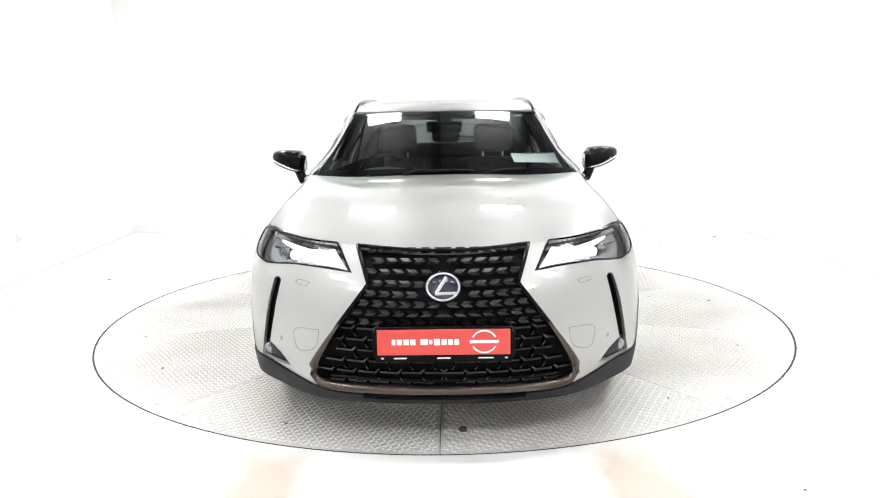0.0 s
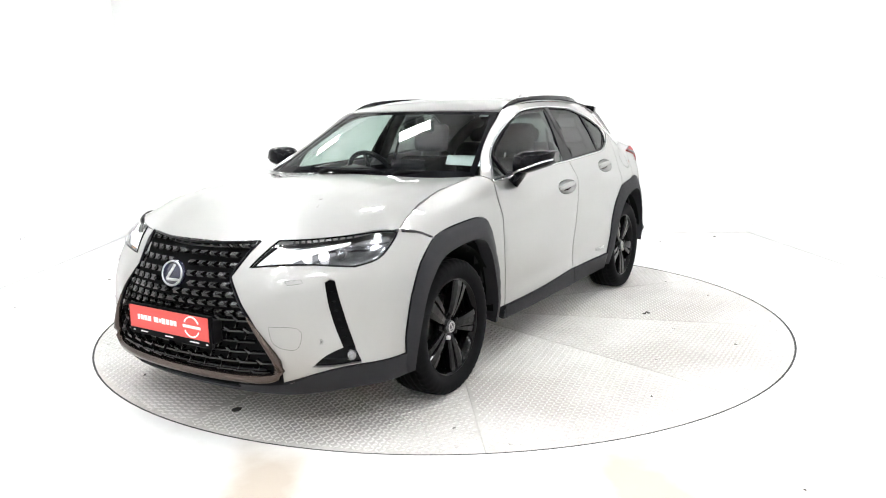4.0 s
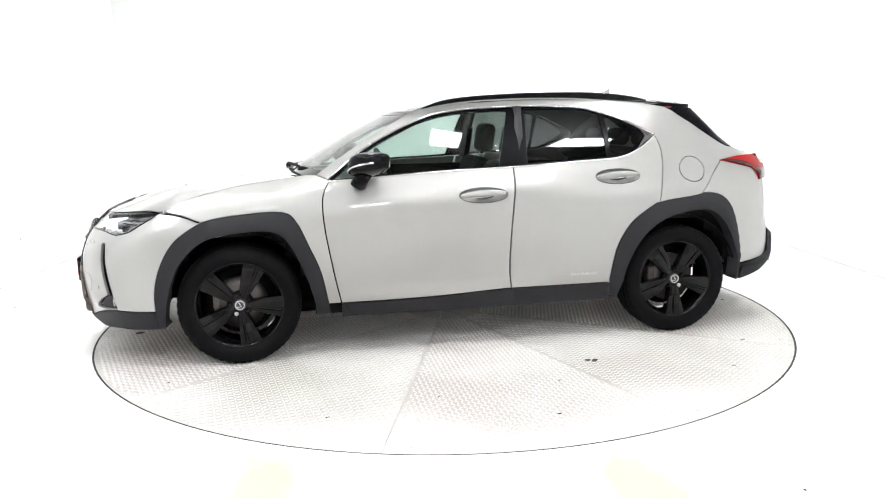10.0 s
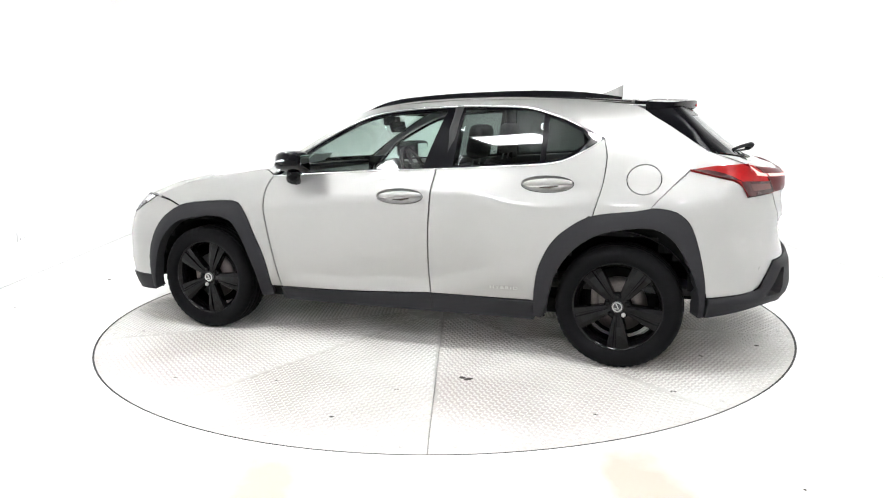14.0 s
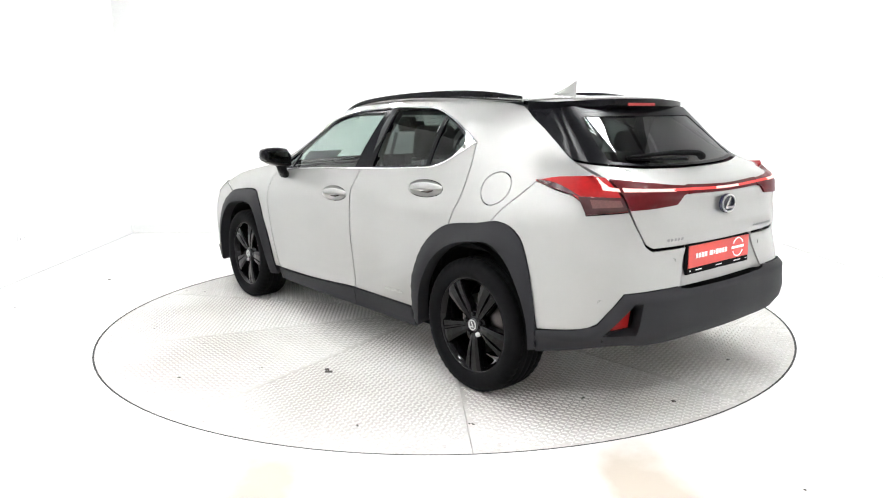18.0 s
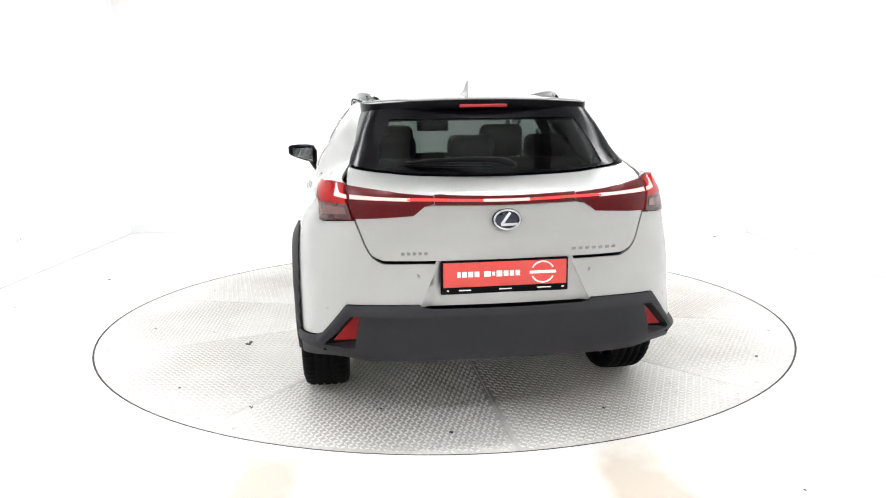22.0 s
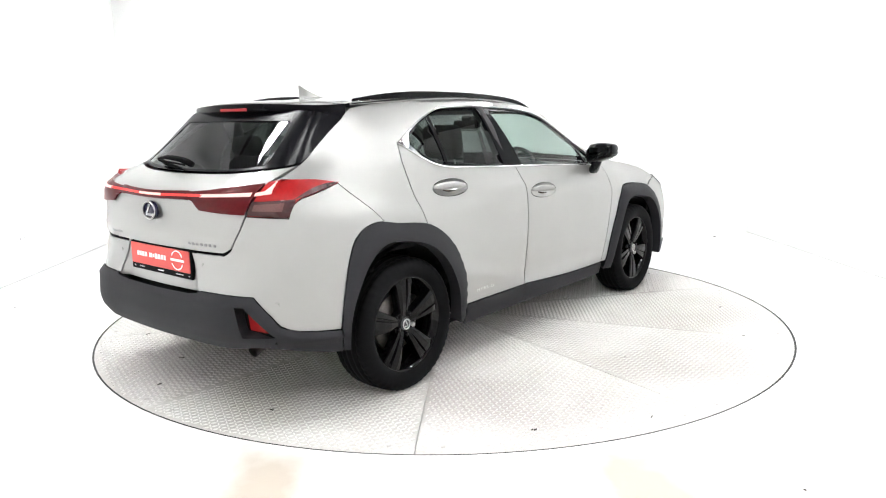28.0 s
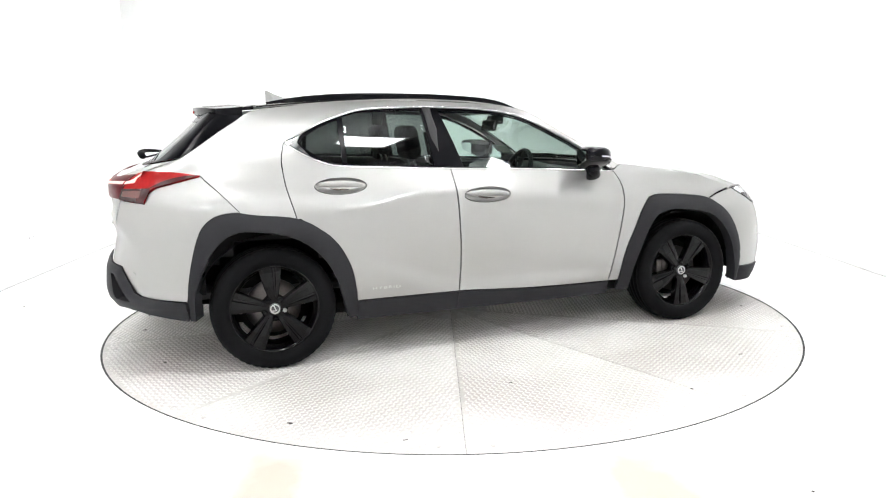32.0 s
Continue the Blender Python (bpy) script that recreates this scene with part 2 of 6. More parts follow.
# ---- the studio ----
def studio():
    corner_l, corner_r = Vector((-3.864, 3.84, 0)), Vector((3.56, 3.25, 0))
    front_l, front_r = Vector((-3.30, -7.6, 0)), Vector((3.97, -7.6, 0))
    high = 3.9
    floor = new("floor", mesh_of("floor", *floor_ring(), FLOOR))
    tagged(floor, "white painted studio floor with pale brown scuffs", "floor", kind="structure")
    inside = Vector((0, -1.5, 0))
    for name, a, b in (("wall_north", corner_l, corner_r), ("wall_east", corner_r, front_r),
                       ("wall_south", front_r, front_l), ("wall_west", front_l, corner_l)):
        along = (b - a).normalized()
        out = Vector((along.y, -along.x, 0))
        if out.dot(inside - a) > 0:
            out = -out
        for what, base, top, depth, mat in ((name, 0.0, high, 0.15, WALL), ("baseboard", 0.0, 0.105, -0.018, SKIRT)):
            v = []
            e = along * (0.15 if what == name else -0.02)
            for z in (base, top):
                v += [a - e + Vector((0, 0, z)), b + e + Vector((0, 0, z)), b + e + out * depth + Vector((0, 0, z)), a - e + out * depth + Vector((0, 0, z))]
            f = [(0, 1, 2, 3), (4, 5, 6, 7), (0, 1, 5, 4), (1, 2, 6, 5), (2, 3, 7, 6), (3, 0, 4, 7)]
            bm = bmesh.new()
            vs = [bm.verts.new(q) for q in v]
            for q in f:
                bm.faces.new([vs[k] for k in q])
            bmesh.ops.recalc_face_normals(bm, faces=list(bm.faces))
            if what != name:
                bmesh.ops.bevel(bm, geom=list(bm.edges), offset=0.004, segments=1, affect="EDGES")
            ob = part(what, bm, mat)
            if what != name:
                w = [a - out * 0.017, b - out * 0.017, b - out * 0.0235, a - out * 0.0235]
                seam = new("trim", mesh_of("trim", [(q.x, q.y, 0.0015) for q in w], [(0, 1, 2, 3)], SEAM))
                tagged(seam, "thin grey strip along the joint between skirting and floor", "joint", kind="structure")
            tagged(ob, "plain white painted studio wall" if what == name else "white painted skirting board along the wall",
                   "wall" if what == name else "skirting", kind="structure")
    ceil = part("ceiling", box_bm((8.6, 12.4, 0.1), (0, -1.9, high + 0.05)), CEILING)
    tagged(ceil, "grey unlit ceiling above the hanging lights", "ceiling", kind="structure")
    for x in (-2.84, -1.47, -0.10, 1.27, 2.64):
        beam = part("ceiling_beam", box_bm((0.13, 10.9, 0.20), (x, -2.05, high - 0.10), 0.01), BEAM)
        tagged(beam, "dark steel beam under the ceiling", "beam", group="ceiling beams")
    for y in (-4.4, -2.8, -1.2, 0.4, 1.15, 2.0):
        rod = part("ceiling_pipe", tube_bm([(-3.3, y, high - 0.24), (3.5, y, high - 0.24)], 0.025, 8), BEAM, smooth=True)
        tagged(rod, "thin dark pipe across the ceiling beams", "pipe", group="ceiling pipes")
    # rows y -2.05 and 1.29 show in reflections; the others are added for brightness
    for x in (-2.35, -0.79, 0.67, 2.23):
        for y in (-5.3, -3.72, -2.05, -0.38, 1.29, 2.90) if abs(x) > 2 else (-5.3, -2.05, 1.29):
            lamp = new("hanging_light")
            lamp.location = (x, y, 3.4)
            tagged(lamp, "lit white rectangular panel light hung from the ceiling, in reflected and added rows", "light", group="hanging lights")
            fr = bmesh.new()
            for cx, cy, sx, sy in ((0, 0.16, 0.50, 0.02), (0, -0.16, 0.50, 0.02), (0.24, 0, 0.02, 0.30), (-0.24, 0, 0.02, 0.30)):
                bmesh.ops.create_cube(fr, size=1, matrix=Matrix.Translation((cx, cy, 0.0)) @ Matrix.Diagonal((sx, sy, 0.04, 1)))
            part("frame", fr, WHITE, lamp)
            part("diffuser", box_bm((0.46, 0.30, 0.02), (0, 0, 0)), LIGHT, lamp)
            for cx in (-0.24, 0.24):
                part("wire", tube_bm([(cx, 0, 0.02), (cx, 0, high - 3.4)], 0.003, 5), METAL, lamp)


DISC_R = 2.270


def floor_ring():
    """The floor slab with the round pit of the turntable in it."""
    n = 128
    v, f = [], []
    for i in range(n):
        a = 2 * math.pi * i / n
        c, s = math.cos(a), math.sin(a)
        v.append(((DISC_R + 0.012) * c, (DISC_R + 0.012) * s, 0))
        k = min(4.3 / max(abs(c), 1e-9), (4.2 if s > 0 else 7.9) / max(abs(s), 1e-9))
        v.append((k * c, k * s, 0))
        v.append(((DISC_R + 0.012) * c, (DISC_R + 0.012) * s, -0.12))
    for i in range(n):
        j = (i + 1) % n
        f.append((3 * i, 3 * i + 1, 3 * j + 1, 3 * j))
    return v, f


studio()
# pit wall coloured dark, so that the gap looks shaded all the way round
pv, pf = spin([(DISC_R + 0.0125, -0.001), (DISC_R + 0.0125, -0.12)], 128, "z")
tagged(new("trim", mesh_of("trim", pv, pf, JOINT)), "rim of the turntable pit, coloured dark for the shade in the gap", "rim", kind="structure")
# flat ring added in the gap, with the gap's shade put into its colour
ring_v, ring_f = spin([(DISC_R + 0.0005, -0.0012), (DISC_R + 0.0118, -0.001)], 128, "z")
tagged(new("trim", mesh_of("trim", ring_v, ring_f, JOINT)), "flat black ring added in the gap round the turntable for its shade", "seal", kind="structure")
pit = part("trim", box_bm((5.2, 5.2, 0.02), (0, 0, -0.13)), JOINT)
tagged(pit, "dark pit under the turntable", "pit", kind="structure")


# ---- the turntable: ten wedges of painted checker plate ----
turntable = new("turntable")
tagged(turntable, "round turntable of white painted steel checker plate, worn grey", "turntable")


def wedge():
    half, n = math.radians(18), 24
    gap = 0.002
    v, f = [], []
    for z in (-0.002, -0.03):
        v.append((gap / math.sin(half), 0, z))
        for i in range(n + 1):
            a = -half + 2 * half * i / n
            shift = gap * (1 if i == 0 else -1 if i == n else 0)
            v.append((DISC_R * math.cos(a), DISC_R * math.sin(a) + shift, z))
    m = n + 2
    f.append(tuple(range(m)))
    for i in range(m):
        j = (i + 1) % m
        f.append((i, i + m, j + m, j))
    return mesh_of("steel_plate", v, f, STEEL)


def treads():
    """The raised lugs of the checker plate of one wedge, in alternating directions."""
    v, f = [], []
    pitch = 0.0255
    half = math.radians(18)
    for i in range(int(DISC_R / pitch)):
        for k in range(-29, 30):
            x, y = (i + 0.5) * pitch, k * pitch
            r = math.hypot(x, y)
            if r > DISC_R - 0.02 or abs(math.atan2(y, x)) * r > half * r - 0.016 or r < 0.25:
                continue
            d = math.radians(45 if (i + k) % 2 else -45)
            c, s = math.cos(d), math.sin(d)
            b = len(v)
            for lx, ly, lz in ((-0.0145, 0, 0), (0, -0.0048, 0), (0.0145, 0, 0), (0, 0.0048, 0), (-0.006, 0, 0.0042), (0.006, 0, 0.0042)):
                v.append((x + lx * c - ly * s, y + lx * s + ly * c, lz - 0.002))
            f += [(b, b + 1, b + 5, b + 4), (b + 1, b + 2, b + 5), (b + 2, b + 3, b + 4, b + 5), (b + 3, b, b + 4)]
    return mesh_of("tread", v, f, LUG)


def build_turntable():
    plate_mesh, tread_mesh = wedge(), treads()
    for i in range(10):
        p = new("steel_plate", plate_mesh)
        p.parent = turntable
        p.rotation_euler = (0, 0, math.radians(36 * i + 18))
        t = new("tread", tread_mesh)
        t.parent = p
        t["kind"] = "stuff"
    rng = random.Random(5)
    # crumbs of dirt on the plates
    for x, y, s in ((2.023, 0.076, 0.030), (-0.583, 1.30, 0.024), (-0.30, 1.55, 0.008), (-0.15, 1.95, 0.008), (0.9, 1.75, 0.007), (-1.3, 1.55, 0.012),
                    (-1.75, 0.55, 0.012), (-1.9, -0.5, 0.010), (-1.35, -1.6, 0.012), (-0.2, -1.5, 0.008), (1.2, -1.55, 0.010), (1.7, 1.1, 0.008),
                    (0.35, 1.62, 0.007), (-1.62, 1.15, 0.010), (-2.05, 0.25, 0.012), (1.95, -0.7, 0.009), (0.6, -1.9, 0.009), (-0.9, -1.95, 0.008)):
        bm = bmesh.new()
        for k in range(3):
            bmesh.ops.create_icosphere(bm, subdivisions=1, radius=s * rng.uniform(0.4, 0.8),
                                       matrix=pose(x + rng.uniform(-1, 1) * s, y + rng.uniform(-1, 1) * s, 0.002) @ Matrix.Diagonal((1.3, 0.9, 0.3, 1)))
        part("dirt_crumb", bm, DIRT, turntable)
    # bolts near the rim of each wedge
    v, f = spin([(0.0001, 0.002), (0.010, 0.002), (0.012, -0.002)], 10, "z")
    bolt = mesh_of("bolt", v, f, STEEL)
    for i in range(10):
        for da in (3, 33):
            a = math.radians(36 * i + da)
            b = new("bolt", bolt)
            b.parent = turntable
            b.location = (2.20 * math.cos(a), 2.20 * math.sin(a), 0)


build_turntable()

# ---- the car: the skin of its body as vertical design lines, from the nose along the side to the tail ----
car = new("car")
tagged(car, "silver crossover car, black wheels, charcoal cladding, parked on the turntable", "car")

# each line: heights, then how far forward and how far out it stands at these heights
LINES = [
    ((0.17, 0.25, 0.35, 0.5, 0.6, 0.7, 0.80, 0.86), (2.16, 2.245, 2.28, 2.28, 2.265, 2.228, 2.155, 2.09), (0,)),
    ((0.17, 0.25, 0.35, 0.5, 0.6, 0.7, 0.80, 0.87), (2.14, 2.225, 2.26, 2.262, 2.247, 2.208, 2.13, 2.05), (0.30,)),
    ((0.17, 0.25, 0.35, 0.5, 0.6, 0.7, 0.80, 0.88), (2.085, 2.162, 2.194, 2.197, 2.187, 2.150, 2.077, 1.98), (0.52,)),
    ((0.17, 0.25, 0.35, 0.5, 0.6, 0.7, 0.80, 0.90), (1.96, 2.02, 2.06, 2.062, 2.053, 2.03, 1.975, 1.87), (0.69, 0.708, 0.712, 0.712, 0.712, 0.704, 0.69, 0.66)),
    ((0.17, 0.25, 0.35, 0.5, 0.6, 0.7, 0.80, 0.87, 0.95), (1.84, 1.88, 1.90, 1.90, 1.90, 1.89, 1.86, 1.80, 1.70), (0.815, 0.835, 0.845, 0.85, 0.85, 0.842, 0.818, 0.775, 0.70)),
    ((0.2, 0.35, 0.5, 0.65, 0.75, 0.85, 0.92, 0.98), (1.65,), (0.865, 0.882, 0.89, 0.888, 0.878, 0.844, 0.78, 0.70)),
    ((0.2, 0.35, 0.5, 0.65, 0.8, 0.9, 0.96, 1.01, 1.1, 1.2), (1.30,), (0.86, 0.885, 0.89, 0.89, 0.88, 0.85, 0.805, 0.73, 0.62, 0.55)),
    ((0.25, 0.35, 0.5, 0.65, 0.80, 0.826, 0.87, 0.95, 1.0, 1.05, 1.1, 1.2), (0.85,), (0.84, 0.865, 0.88, 0.888, 0.891, 0.891, 0.876, 0.845, 0.815, 0.77, 0.715, 0.60)),
    ((0.25, 0.35, 0.42, 0.5, 0.65, 0.8, 0.888, 0.93, 0.985, 1.05, 1.2, 1.35, 1.42), (0.30,), (0.843, 0.854, 0.858, 0.866, 0.882, 0.890, 0.890, 0.864, 0.836, 0.805, 0.735, 0.632, 0.56)),
    ((0.25, 0.35, 0.42, 0.5, 0.65, 0.8, 0.90, 0.952, 0.985, 1.03, 1.07, 1.2, 1.35, 1.43), (-0.25,), (0.843, 0.850, 0.854, 0.860, 0.877, 0.885, 0.883, 0.877, 0.852, 0.824, 0.80, 0.74, 0.655, 0.59)),
    ((0.25, 0.35, 0.5, 0.65, 0.8, 0.88, 0.94, 1.02, 1.1, 1.2, 1.35, 1.43), (-0.80,), (0.845, 0.868, 0.886, 0.893, 0.884, 0.876, 0.850, 0.82, 0.785, 0.738, 0.655, 0.585)),
    ((0.25, 0.4, 0.6, 0.75, 0.85, 0.91, 0.96, 1.05, 1.15, 1.25, 1.35, 1.43), (-1.30, -1.30, -1.30, -1.30, -1.30, -1.30, -1.30, -1.30, -1.30, -1.27, -1.20, -1.10), (0.86, 0.885, 0.895, 0.893, 0.878, 0.862, 0.832, 0.798, 0.755, 0.695, 0.632, 0.560)),
    ((0.25, 0.4, 0.6, 0.75, 0.88, 0.945, 0.98, 1.06, 1.11, 1.16, 1.222, 1.3, 1.38, 1.43), (-1.65, -1.65, -1.65, -1.65, -1.65, -1.65, -1.65, -1.65, -1.64, -1.625, -1.59, -1.51, -1.39, -1.33), (0.855, 0.87, 0.876, 0.87, 0.852, 0.832, 0.80, 0.755, 0.712, 0.662, 0.612, 0.584, 0.562, 0.515)),
    ((0.3, 0.45, 0.6, 0.75, 0.95, 1.03, 1.09, 1.12, 1.15, 1.2, 1.3, 1.4), (-1.97, -2.0, -2.0, -1.99, -1.96, -1.945, -1.91, -1.86, -1.795, -1.745, -1.655, -1.565), (0.75, 0.765, 0.75, 0.74, 0.725, 0.712, 0.695, 0.64, 0.592, 0.575, 0.545, 0.498)),
    ((0.3, 0.45, 0.6, 0.75, 0.84, 0.88, 0.95, 1.03, 1.07, 1.12, 1.2, 1.3, 1.4), (-2.09, -2.13, -2.12, -2.09, -2.105, -2.095, -2.095, -2.09, -2.04, -1.895, -1.80, -1.69, -1.59), (0.56, 0.57, 0.57, 0.56, 0.555, 0.552, 0.55, 0.545, 0.54, 0.505, 0.485, 0.46, 0.43)),
    ((0.3, 0.45, 0.6, 0.70, 0.78, 0.845, 0.878, 0.95, 1.03, 1.07, 1.11, 1.2, 1.3, 1.4), (-2.14, -2.17, -2.155, -2.13, -2.125, -2.156, -2.128, -2.13, -2.135, -2.08, -1.935, -1.83, -1.712, -1.61), (0.28,)),
    ((0.3, 0.45, 0.6, 0.70, 0.78, 0.845, 0.878, 0.95, 1.03, 1.07, 1.11, 1.2, 1.3, 1.4), (-2.15, -2.18, -2.165, -2.14, -2.135, -2.166, -2.138, -2.14, -2.145, -2.09, -1.945, -1.84, -1.722, -1.62), (0,)),
]
Z0, DZ, NZ = 0.05, 0.01, 151
ZS = Z0 + DZ * np.arange(NZ)


def soften(a, width):
    k = np.exp(-0.5 * (np.arange(-12, 13) * DZ / width) ** 2)
    k /= k.sum()
    head, tail = 2 * a[0] - a[12:0:-1], 2 * a[-1] - a[-2:-14:-1]
    return np.convolve(np.r_[head, a, tail], k, "valid")


def line_table(z, v):
    v = np.array(v if len(v) == len(z) else tuple(v) * len(z), float)
    z = np.array(z, float)
    lo, hi = (v[1] - v[0]) / (z[1] - z[0]), (v[-1] - v[-2]) / (z[-1] - z[-2])
    a = np.interp(ZS, z, v)
    a = np.where(ZS < z[0], v[0] + lo * (ZS - z[0]), a)
    a = np.where(ZS > z[-1], v[-1] + hi * np.clip(ZS - z[-1], 0, 0.15), a)
    return soften(a, 0.013)


def make_skin():
    """The closed loop of lines, with a smooth curve through them at every height."""
    left = [(line_table(z, x), line_table(z, y)) for z, x, y in LINES]
    right = [(x, -y) for x, y in left[-2:0:-1]]
    loop = np.array(left + right)                       # line, x or y, height
    ref = loop[:, :, 55]
    d = np.linalg.norm(np.roll(ref, -1, 0) - ref, axis=1)
    s = np.r_[0, np.cumsum(d)]
    n = len(loop)
    a = np.zeros((n, n))
    rhs = np.zeros_like(loop)
    for i in range(n):
        h0, h1 = d[i - 1], d[i]
        a[i, i - 1], a[i, i], a[i, (i + 1) % n] = h0, 2 * (h0 + h1), h1
        rhs[i] = 6 * ((loop[(i + 1) % n] - loop[i]) / h1 - (loop[i] - loop[i - 1]) / h0)
    bend = np.linalg.solve(a, rhs.reshape(n, -1)).reshape(loop.shape)
    return loop, s, d, bend


LOOP, STOPS, GAPS, BEND = make_skin()
HALF = STOPS[len(LINES) - 1]


def skin(q):
    """Places on the body for rows of (way round from the nose in metres, height)."""
    q = np.asarray(q, float)
    s, z = np.mod(q[:, 0], STOPS[-1]), q[:, 1]
    i = np.clip(np.searchsorted(STOPS, s, "right") - 1, 0, len(GAPS) - 1)
    j = (i + 1) % len(GAPS)
    h = GAPS[i]
    b = (s - STOPS[i]) / h
    a = 1 - b
    zi = np.clip((z - Z0) / DZ, 0, NZ - 1.001)
    k = zi.astype(int)
    w = (zi - k)[:, None]

    def row(t, idx):
        return t[idx, :, k] * (1 - w) + t[idx, :, k + 1] * w
    xy = a[:, None] * row(LOOP, i) + b[:, None] * row(LOOP, j) + (((a ** 3 - a)[:, None] * row(BEND, i) + (b ** 3 - b)[:, None] * row(BEND, j)) * (h * h / 6)[:, None])
    # the foot of the doors flares out below a crease that climbs towards the rear wheel
    x = xy[:, 0]
    below = np.clip((np.interp(-x, (0.25, 0.85), (0.405, 0.600)) - z) / 0.10, 0, 1)
    where = np.clip((x + 1.05) / 0.2, 0, 1) * np.clip((0.78 - x) / 0.25, 0, 1) * (np.abs(xy[:, 1]) > 0.6)
    xy[:, 1] += np.sign(xy[:, 1]) * 0.011 * (1 - (1 - below) ** 2) * where
    return np.c_[xy, z]


FINE = np.linspace(0, HALF, 900)


def side(*pts):
    """Skin coordinates of points given as (forward, height)."""
    out = []
    for x, z in pts:
        c = skin(np.c_[FINE, np.full(900, z)])
        out.append((float(np.interp(-x, np.maximum.accumulate(-c[:, 0]), FINE)), z))
    return out


def nose(*pts):
    """Skin coordinates of points on the front given as (out to the left, height)."""
    out = []
    for y, z in pts:
        c = skin(np.c_[FINE[:330], np.full(330, z)])
        out.append((math.copysign(float(np.interp(abs(y), np.maximum.accumulate(c[:, 1]), FINE[:330])), y), z))
    return out


def tail(*pts):
    """Skin coordinates of points on the back given as (out to the left, height)."""
    out = []
    for y, z in pts:
        c = skin(np.c_[FINE[:-330:-1], np.full(329, z)])
        d = HALF - float(np.interp(abs(y), np.maximum.accumulate(c[:, 1]), FINE[:-330:-1]))
        out.append((HALF - math.copysign(d, y), z))
    return out


def inside(p, poly):
    """Which of the points lie in the outline."""
    p, q = np.asarray(p, float), np.asarray(poly, float)
    r = np.zeros(len(p), bool)
    x0, y0 = q[:, 0], q[:, 1]
    x1, y1 = np.roll(x0, -1), np.roll(y0, -1)
    for a, b, c, d in zip(x0, y0, x1, y1):
        if b != d:
            r ^= ((b > p[:, 1]) != (d > p[:, 1])) & (p[:, 0] < (c - a) * (p[:, 1] - b) / (d - b) + a)
    return r


def inset(poly, by):
    """The outline shrunk by a few millimetres."""
    q = np.asarray(poly, float)
    area = 0.5 * np.sum(q[:, 0] * np.roll(q[:, 1], -1) - np.roll(q[:, 0], -1) * q[:, 1])
    e0, e1 = q - np.roll(q, 1, 0), np.roll(q, -1, 0) - q
    n = [np.c_[-e[:, 1], e[:, 0]] / (np.linalg.norm(e, axis=1)[:, None] + 1e-12) for e in (e0, e1)]
    m = n[0] + n[1]
    m /= np.maximum(np.sum(m * m, axis=1), 0.5)[:, None] / 2
    return [tuple(v) for v in q + m * by * (1 if area > 0 else -1)]


from mathutils.geometry import delaunay_2d_cdt


def fill(outline, holes=(), step=0.04):
    """Points and triangles of an outline with holes."""
    loops = [list(outline)] + [list(h) for h in holes]
    pts, edges = [], []
    for lp in loops:
        b = len(pts)
        pts += lp
        edges += [(b + i, b + (i + 1) % len(lp)) for i in range(len(lp))]
    rim = np.array(pts)
    q = np.array(outline)
    gx, gz = np.meshgrid(np.arange(q[:, 0].min(), q[:, 0].max(), step), np.arange(q[:, 1].min(), q[:, 1].max(), step))
    g = np.c_[gx.ravel(), gz.ravel()]
    if len(g):
        g = g[inside(g, outline)]
        for h in holes:
            g = g[~inside(g, h)]
        if len(g):
            ea, eb = np.array([rim[a] for a, b in edges]), np.array([rim[b] for a, b in edges])
            keep = np.ones(len(g), bool)
            for a, b in zip(ea, eb):
                d = b - a
                t = np.clip(((g - a) @ d) / (d @ d + 1e-12), 0, 1)
                keep &= np.linalg.norm(g - a - t[:, None] * d, axis=1) > 0.4 * step
            g = g[keep]
    allp = [Vector(p) for p in pts] + [Vector(p) for p in g]
    v, e, f, _, _, _ = delaunay_2d_cdt(allp, edges, [], 0, 1e-6)
    v = np.array([tuple(p) for p in v])
    f = np.array([t for t in f if len(t) == 3])
    c = v[f].mean(axis=1)
    ok = inside(c, outline)
    for h in holes:
        ok &= ~inside(c, h)
    return v, f[ok]


